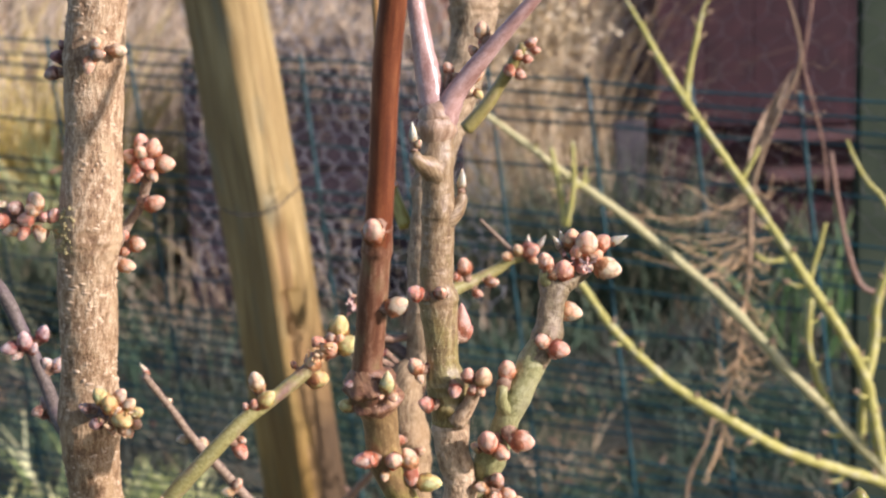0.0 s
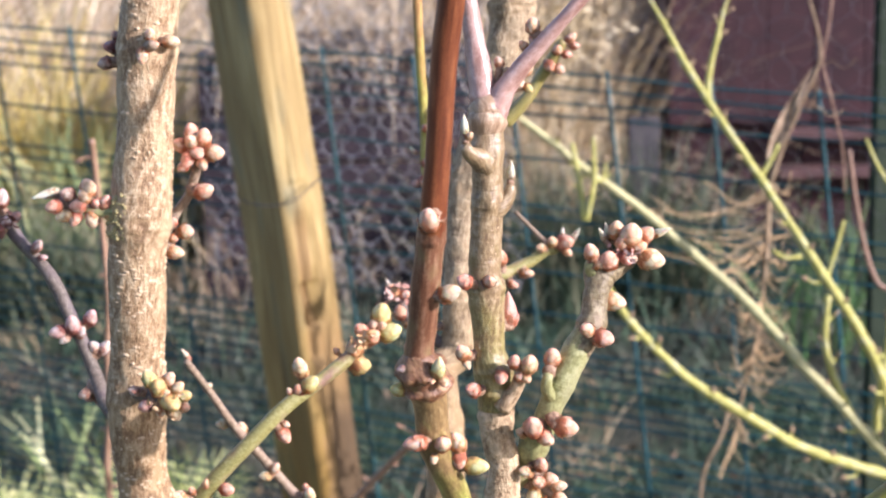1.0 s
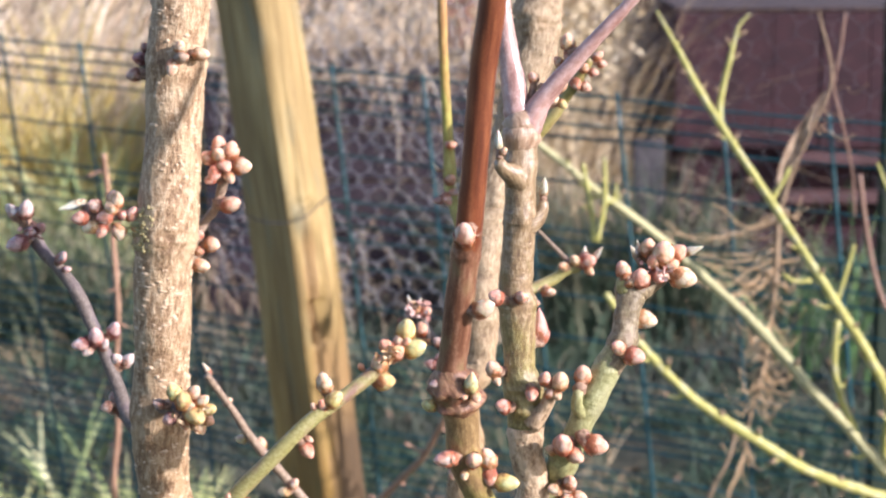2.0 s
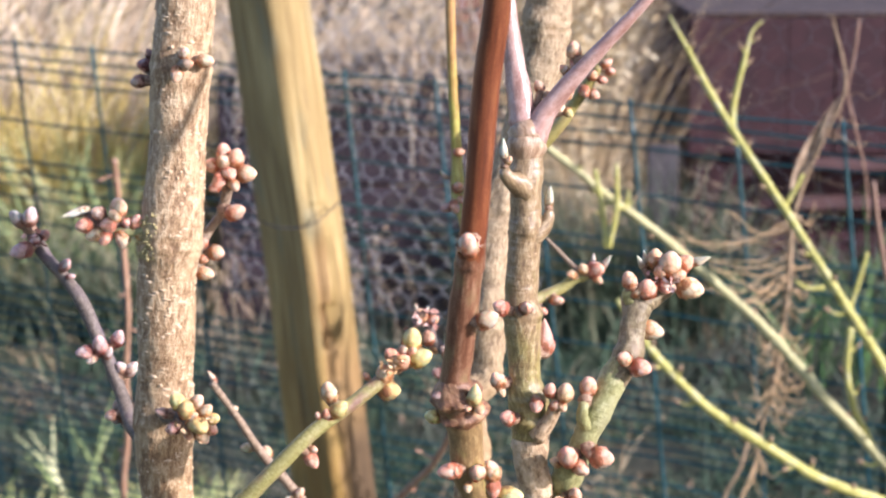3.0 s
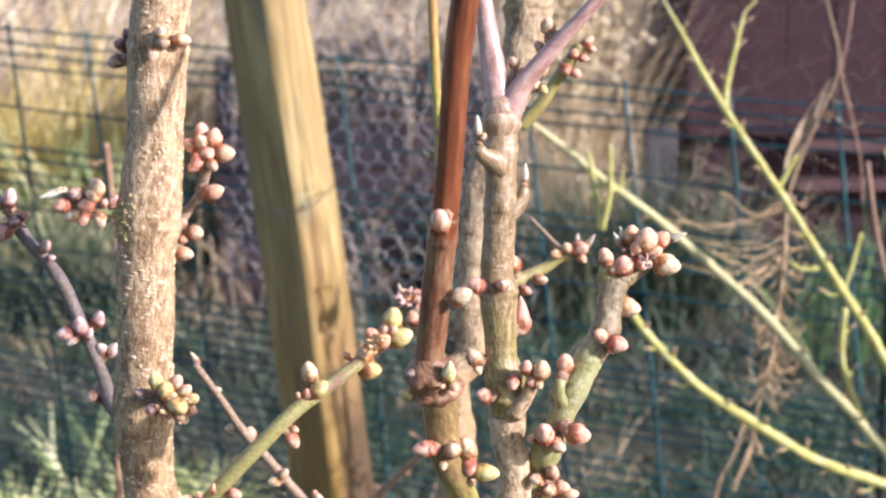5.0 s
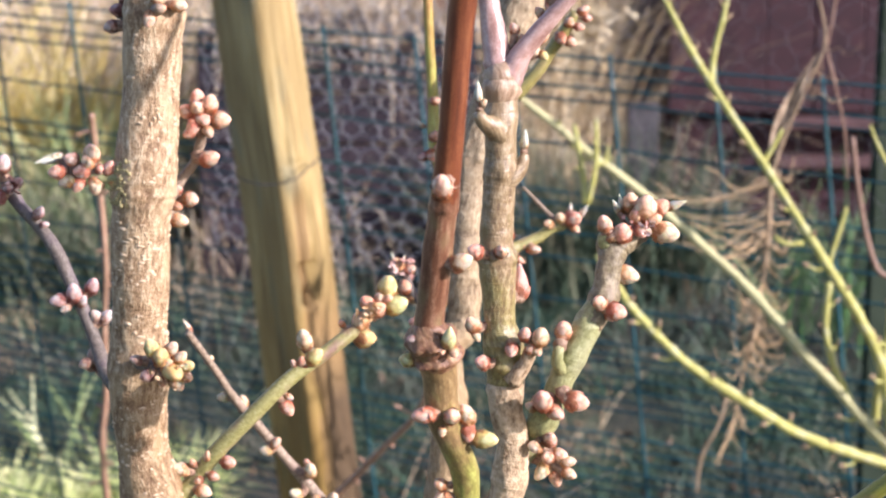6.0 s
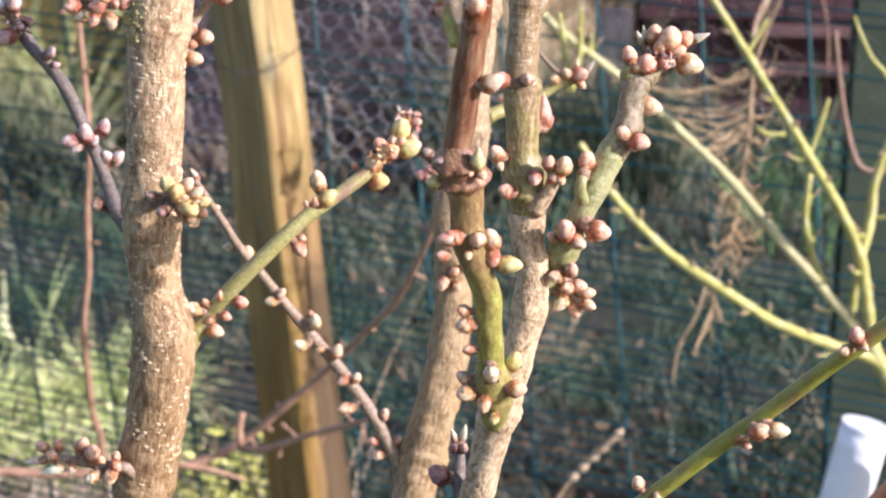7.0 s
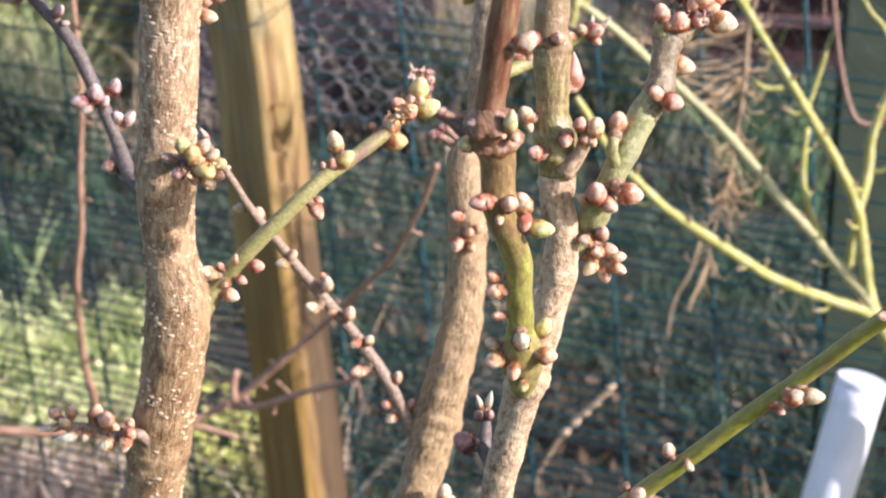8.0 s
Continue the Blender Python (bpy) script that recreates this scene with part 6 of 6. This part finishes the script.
bud_rows('GREY_TWIG', [(-0.0227, 0.8430, 1.0521, 130, 15, 5.6, 'b'), (-0.0177, 0.8430, 1.0500, 30, 15, 4.6, 'p'), (-0.0252, 0.8440, 1.0553, 110, 15, 2.0, 'l'), (-0.0195, 0.8430, 1.0419, 100, 15, 6.6, 'b'), (-0.0165, 0.8430, 1.0374, 60, 15, 5.1, 'p'), (-0.0207, 0.8440, 1.0535, 80, 15, 2.3, 'l')])
bud_rows('LONG_TWIG', [(-0.0992, 0.8181, 0.9984, 165, 15, 4.7, 'c'), (-0.0913, 0.8200, 0.9954, 95, 15, 5.6, 'b'), (-0.0811, 0.8200, 0.9732, 175, 15, 4.7, 'c'), (-0.0771, 0.8200, 0.9766, 60, 15, 5.1, 'p'), (-0.0619, 0.8209, 0.9635, 95, 15, 5.7, 'c'), (-0.0685, 0.8209, 0.9525, 155, 15, 5.2, 'c'), (-0.0522, 0.8200, 0.9501, 70, 15, 5.7, 'p'), (-0.0494, 0.8200, 0.9364, 200, 15, 5.2, 'p'), (-0.0434, 0.8200, 0.9377, 70, 15, 4.3, 'p'), (-0.0479, 0.8200, 0.9231, 190, 15, 6.3, 'c'), (-0.0308, 0.8200, 0.9203, 85, 15, 5.3, 'p'), (-0.0317, 0.8200, 0.9111, 100, 15, 5.3, 'p'), (-0.0355, 0.8200, 0.9076, 175, 15, 4.4, 'p')])
bud_rows('LONG_TWIG', [(-0.0246, 0.8200, 0.9077, 75, 15, 4.4, 'p'), (-0.0332, 0.8200, 0.9009, 205, 15, 4.8, 'c'), (-0.1046, 0.8133, 1.0170, 40, 15, 3.7, 'c'), (-0.0638, 0.8266, 0.9650, 100, 15, 3.3, 'b'), (-0.1123, 0.8056, 1.0337, 125, 15, 2.6, 'l'), (-0.0597, 0.8200, 0.9508, 200, 15, 3.3, 'b')])
bud_rows('RED_STEM', [(-0.0038, 0.5270, 1.1463, 90, 40, 6.4, 'p'), (0.0015, 0.5380, 1.1224, 35, 15, 5.5, 'c'), (0.0001, 0.5340, 1.1980, 130, 0, 2.7, 'b'), (-0.0019, 0.5409, 1.0997, 84, 25, 4.4, 'y'), (-0.0138, 0.5490, 1.0908, 175, 0, 4.4, 'g'), (-0.0122, 0.5440, 1.0985, 175, 20, 3.6, 'd'), (-0.0040, 0.5419, 1.0957, -80, 50, 2.6, 'b'), (-0.0006, 0.5429, 1.0950, -60, 40, 3.4, 'b')])
bud_rows('RED_STEM_LOW', [(-0.0091, 0.5500, 1.0738, 178, 15, 6.2, 'p'), (-0.0010, 0.5500, 1.0734, 90, 60, 5.4, 'p'), (0.0033, 0.5560, 1.0718, 100, 5, 5.8, 'p'), (0.0038, 0.5560, 1.0666, -80, 5, 4.7, 'p'), (0.0088, 0.5576, 1.0638, 5, 15, 6.4, 'g'), (-0.0038, 0.5500, 1.0686, -90, 40, 2.7, 'b'), (-0.0038, 0.5650, 1.0422, 185, 15, 5.5, 'b'), (-0.0044, 0.5650, 1.0470, 140, 15, 3.9, 'b'), (0.0044, 0.5627, 1.0272, 90, 55, 5.6, 'c'), (0.0120, 0.5750, 1.0272, 70, 20, 5.9, 'g'), (0.0128, 0.5706, 1.0197, 0, 15, 5.5, 'b'), (-0.0029, 0.5722, 1.0178, 190, 30, 5.8, 'b'), (0.0027, 0.5694, 1.0151, -100, 50, 4.9, 'b')])
bud_rows('RED_STEM_LOW', [(0.0062, 0.5741, 1.0087, -90, 40, 3.9, 'g'), (-0.0038, 0.5743, 1.0223, 140, 15, 4.3, 'p'), (-0.0026, 0.5669, 1.0337, 170, 15, 3.5, 'b')])
bud_rows('MID_STUB_LEFT', [(0.0072, 0.5830, 1.1647, 95, 15, 2.6, 'l'), (0.0087, 0.5820, 1.1615, 60, 15, 2.4, 'b')])
bud_rows('MID_STUB_RIGHT', [(0.0216, 0.5910, 1.1488, 82, 15, 2.8, 'l')])
bud_rows('MIDDLE_STEM', [(0.0066, 0.5829, 1.1156, 150, 15, 4.7, 'p'), (0.0143, 0.5819, 1.1158, 60, 50, 4.2, 'p'), (0.0208, 0.5940, 1.1033, 86, 0, 5.4, 'h'), (0.0058, 0.5867, 1.0915, 120, 20, 4.9, 'p'), (0.0068, 0.5877, 1.0881, -60, 15, 3.5, 'p'), (0.0088, 0.5828, 1.0805, 150, 15, 4.6, 'p'), (0.0176, 0.5809, 1.0851, -100, 50, 4.1, 'p'), (0.0210, 0.5950, 1.1793, 110, 10, 3.1, 'b'), (0.0184, 0.5950, 1.1824, 120, 10, 3.2, 'p'), (0.0239, 0.5940, 1.1763, -40, 20, 4.5, 'p'), (0.0267, 0.5940, 1.1803, 40, 20, 4.4, 'p'), (0.0272, 0.5930, 1.1746, -40, 10, 3.1, 'g'), (0.0213, 0.5940, 1.1764, 100, 10, 2.8, 'p')])
bud_rows('FORK_RIGHT', [(0.0289, 0.5950, 1.1936, 92, 15, 4.6, 'p'), (0.0292, 0.5960, 1.1893, -90, 15, 3.5, 'p'), (0.0263, 0.5960, 1.1873, 130, 0, 3.2, 'b')])
bud_rows('FORK_SPUR', [(0.0544, 0.7950, 1.1692, 40, 15, 4.2, 'p'), (0.0490, 0.7950, 1.1645, 60, 15, 4.7, 'b'), (0.0495, 0.7950, 1.1565, -20, 15, 4.2, 'p'), (0.0528, 0.7950, 1.1626, 0, 15, 3.7, 'p'), (0.0560, 0.7950, 1.1661, 0, 15, 3.3, 'p'), (0.0455, 0.7950, 1.1580, -60, 15, 4.7, 'b')])
bud_rows('MID_STUB_NODE', [(0.0217, 0.5800, 1.0902, 85, 15, 4.2, 'p'), (0.0264, 0.5800, 1.0893, 80, 30, 5.6, 'b'), (0.0233, 0.5800, 1.0853, 40, 15, 3.2, 'p'), (0.0252, 0.5800, 1.0853, -60, 15, 3.5, 'b')])
bud_rows('GREEN_BRANCH', [(0.0599, 0.5970, 1.1265, 85, 30, 7.2, 'p'), (0.0558, 0.6029, 1.1269, 100, 20, 5.7, 'b'), (0.0531, 0.6048, 1.1258, 110, 15, 2.7, 'l'), (0.0646, 0.5999, 1.1259, 40, 15, 5.3, 'b'), (0.0699, 0.6038, 1.1259, 25, 15, 2.9, 'l'), (0.0660, 0.5970, 1.1186, -15, 15, 6.8, 'c'), (0.0583, 0.5970, 1.1192, -60, 50, 4.8, 'p'), (0.0619, 0.5970, 1.1225, 20, 30, 5.3, 'b'), (0.0542, 0.5970, 1.1050, -10, 15, 6.7, 'p'), (0.0570, 0.5970, 1.1238, 90, 40, 4.8, 'b'), (0.0513, 0.6029, 1.1255, 120, 15, 2.3, 'l'), (0.0598, 0.5970, 1.1196, -40, 30, 3.8, 'p'), (0.0450, 0.5850, 1.0989, 140, 40, 4.6, 'p')])
bud_rows('GREEN_BRANCH', [(0.0500, 0.5850, 1.0961, -10, 15, 5.8, 'p'), (0.0482, 0.5860, 1.0941, -40, 40, 3.0, 'p'), (0.0377, 0.5806, 1.0684, 0, 15, 6.5, 'p'), (0.0355, 0.5825, 1.0702, 110, 15, 2.8, 'p'), (0.0273, 0.5796, 1.0689, 100, 35, 6.5, 'p'), (0.0314, 0.5805, 1.0650, -30, 35, 5.2, 'p'), (0.0242, 0.5853, 1.0654, 150, 10, 3.4, 'p'), (0.0256, 0.5852, 1.0523, 170, 15, 4.3, 'p'), (0.0301, 0.5843, 1.0547, 80, 30, 4.3, 'p'), (0.0333, 0.5928, 1.0471, 10, 30, 4.8, 'p'), (0.0282, 0.5937, 1.0414, 230, 20, 5.1, 'c'), (0.0326, 0.5937, 1.0392, -80, 20, 4.8, 'p'), (0.0364, 0.5918, 1.0411, -20, 20, 4.3, 'p')])
bud_rows('GREEN_BRANCH', [(0.0296, 0.5900, 1.0471, 150, 50, 4.3, 'p'), (0.0361, 0.5918, 1.0450, 10, 15, 4.0, 'p')])
bud_rows('GREEN_TIP_SPUR', [(0.0525, 0.5940, 1.1190, 95, 35, 6.3, 'p'), (0.0469, 0.5940, 1.1218, 110, 15, 5.0, 'p'), (0.0482, 0.5940, 1.1200, 60, 15, 3.2, 'b'), (0.0494, 0.5940, 1.1178, 60, 15, 3.6, 'b')])
bud_rows('GREEN_SPUR', [(0.0340, 0.5861, 1.0897, 90, 20, 5.5, 'p')])
bud_rows('BACK_STEM', [(-0.0055, 0.8180, 0.9952, 150, 20, 4.9, 'p'), (-0.0053, 0.8170, 0.9830, -110, 30, 5.7, 'p'), (-0.0002, 0.8170, 0.9882, 60, 50, 4.9, 'b'), (0.0009, 0.8170, 0.9818, -60, 40, 4.2, 'b'), (0.0037, 0.8170, 0.9900, 40, 20, 4.4, 'b'), (-0.0121, 0.8367, 1.0373, 140, 0, 4.9, 'd'), (-0.0151, 0.8327, 1.0282, 170, 0, 4.9, 'd'), (-0.0115, 0.8337, 1.0310, 180, 0, 3.9, 'd')])
bud_rows('BACK_SPUR', [(-0.0099, 0.8000, 0.8737, 85, 15, 6.3, 'c'), (-0.0154, 0.8000, 0.8647, 180, 15, 5.0, 'd'), (-0.0115, 0.8045, 0.8557, -80, 15, 4.5, 'c'), (-0.0076, 0.8000, 0.8705, 20, 15, 4.0, 'c'), (-0.0109, 0.8000, 0.8669, -40, 15, 3.5, 'd')])
bud_rows('OLIVE_SHOOT', [(-0.0059, 0.8590, 1.1233, 20, 15, 4.0, 'b'), (-0.0064, 0.8580, 1.1075, 60, 40, 5.1, 'b'), (-0.0071, 0.8580, 1.0987, -60, 30, 6.1, 'p'), (-0.0114, 0.8580, 1.0982, 190, 15, 4.1, 'd'), (-0.0127, 0.8629, 1.1124, 130, 15, 2.0, 'l'), (-0.0048, 0.8580, 1.1016, -10, 15, 4.1, 'p')])
bud_rows('SIDE_TWIG', [(0.0501, 0.8550, 1.0707, 120, 15, 5.1, 'b'), (0.0555, 0.8550, 1.0704, 20, 30, 7.2, 'p'), (0.0605, 0.8579, 1.0732, 65, 15, 3.3, 'l'), (0.0449, 0.8550, 1.0679, 160, 15, 4.6, 'b'), (0.0375, 0.8550, 1.0564, -20, 15, 5.2, 'p'), (0.0334, 0.8550, 1.0583, 200, 15, 4.1, 'p'), (0.0547, 0.8589, 1.0730, 90, 15, 3.1, 'l'), (0.0565, 0.8550, 1.0659, -40, 15, 4.1, 'b'), (0.0258, 0.8520, 1.0644, 110, 15, 6.6, 'p'), (0.0216, 0.8520, 1.0599, 190, 15, 4.5, 'p'), (0.0313, 0.8520, 1.0518, -20, 15, 4.1, 'p'), (0.0382, 0.8520, 1.0571, -10, 15, 4.6, 'p')])
bud_rows('LOW_BRANCH', [(0.0910, 0.5740, 1.0048, 15, 15, 5.5, 'c'), (0.0962, 0.5740, 1.0052, 8, 15, 6.2, 'c'), (0.0860, 0.5780, 1.0010, 20, 10, 4.6, 'b'), (0.0872, 0.5758, 0.9996, -30, 15, 2.8, 'p'), (0.0547, 0.5887, 0.9812, 105, 10, 4.4, 'p'), (0.0606, 0.5840, 0.9774, -30, 15, 2.9, 'c'), (0.0423, 0.5938, 0.9666, 90, 15, 2.8, 'b'), (0.0458, 0.5920, 0.9642, 60, 40, 5.6, 'p'), (0.0527, 0.5920, 0.9598, 5, 15, 6.3, 'c'), (0.0492, 0.5920, 0.9588, 10, 15, 3.7, 'b'), (0.0333, 0.5938, 0.9588, 95, 15, 5.2, 'p'), (0.0232, 0.5974, 0.9539, 110, 15, 6.3, 'c'), (0.0292, 0.5920, 0.9497, -110, 30, 6.5, 'c')])
bud_rows('LOW_BRANCH', [(0.0346, 0.5929, 0.9481, -20, 15, 4.5, 'c'), (0.0402, 0.5920, 0.9525, -60, 30, 4.1, 'b'), (0.0373, 0.5920, 0.9577, 100, 30, 3.7, 'b'), (0.0079, 0.6036, 0.9428, 150, 15, 5.2, 'p'), (0.0132, 0.6009, 0.9435, 80, 30, 4.5, 'p'), (0.0065, 0.6018, 0.9385, 190, 30, 4.9, 'p'), (0.0180, 0.5965, 0.9413, -60, 30, 5.6, 'p'), (0.0277, 0.5982, 0.9412, -60, 20, 3.4, 'c'), (0.0387, 0.5920, 0.9553, -30, 40, 3.3, 'b'), (0.1153, 0.5578, 1.0423, 110, 20, 5.1, 'p'), (0.1125, 0.5588, 1.0370, 170, 20, 3.7, 'b'), (0.1176, 0.5569, 1.0388, -30, 15, 3.0, 'p')])
bud_rows('LOW_SPUR', [(-0.1605, 0.6850, 0.9500, 183, 15, 3.6, 'l'), (-0.1591, 0.6877, 0.9547, 130, 15, 4.6, 'p'), (-0.1534, 0.6895, 0.9548, 80, 15, 4.2, 'p'), (-0.1546, 0.6850, 0.9462, 195, 15, 3.8, 'l'), (-0.1478, 0.6850, 0.9469, -100, 15, 3.6, 'c'), (-0.1438, 0.6877, 0.9552, 80, 15, 5.7, 'b'), (-0.1398, 0.6850, 0.9534, 100, 35, 6.5, 'p'), (-0.1372, 0.6859, 0.9501, -20, 15, 3.8, 'b'), (-0.1313, 0.6877, 0.9507, 80, 15, 4.0, 'b'), (-0.1312, 0.6850, 0.9481, -40, 15, 4.2, 'b'), (-0.1404, 0.6850, 0.9433, 210, 15, 4.7, 'c'), (-0.1332, 0.6850, 0.9438, -110, 15, 5.3, 'c'), (-0.1552, 0.6850, 0.9518, 120, 15, 4.2, 'p')])
bud_rows('LOW_SPUR', [(-0.1370, 0.6868, 0.9420, -90, 15, 3.8, 'c')])
bud_rows('PURPLE_SPUR', [(-0.0054, 0.6107, 0.9889, 100, 15, 2.6, 'l'), (-0.0020, 0.6107, 0.9901, 86, 15, 2.8, 'l'), (-0.0104, 0.6070, 0.9764, 150, 15, 6.9, 'd'), (-0.0057, 0.6070, 0.9860, 100, 20, 3.4, 'd'), (-0.0021, 0.6070, 0.9860, 80, 20, 3.4, 'd')])

# ---- dry scales between the buds ----
for host, place, spread, count, size, material, label in (
        ("LEAF_BRANCH", (-0.0300, 0.7080, 1.0655), (0.0036, 0.003, 0.0032), 26, 0.0017, M_SCALE, "curled orange-tan bud scales"),
        ("GREY_TWIG", (-0.0215, 0.8380, 1.0515), (0.005, 0.003, 0.005), 22, 0.0018, M_MAUVE, "ragged mauve bud scales"),
        ("FRONT_SPUR", (-0.0985, 0.6660, 1.0530), (0.005, 0.002, 0.004), 18, 0.0013, M_SCALE, "curled orange-tan bud scales"),
        ("GREEN_BRANCH", (0.0590, 0.5950, 1.1215), (0.005, 0.003, 0.003), 18, 0.0012, M_MAUVE, "ragged mauve bud scales"),
        ("DARK_BRANCH", (-0.1725, 0.7450, 1.1060), (0.004, 0.003, 0.005), 14, 0.0015, M_MAUVE, "ragged mauve bud scales")):
    loose_scales(host, place, spread, count, size, material, count + len(host), label)
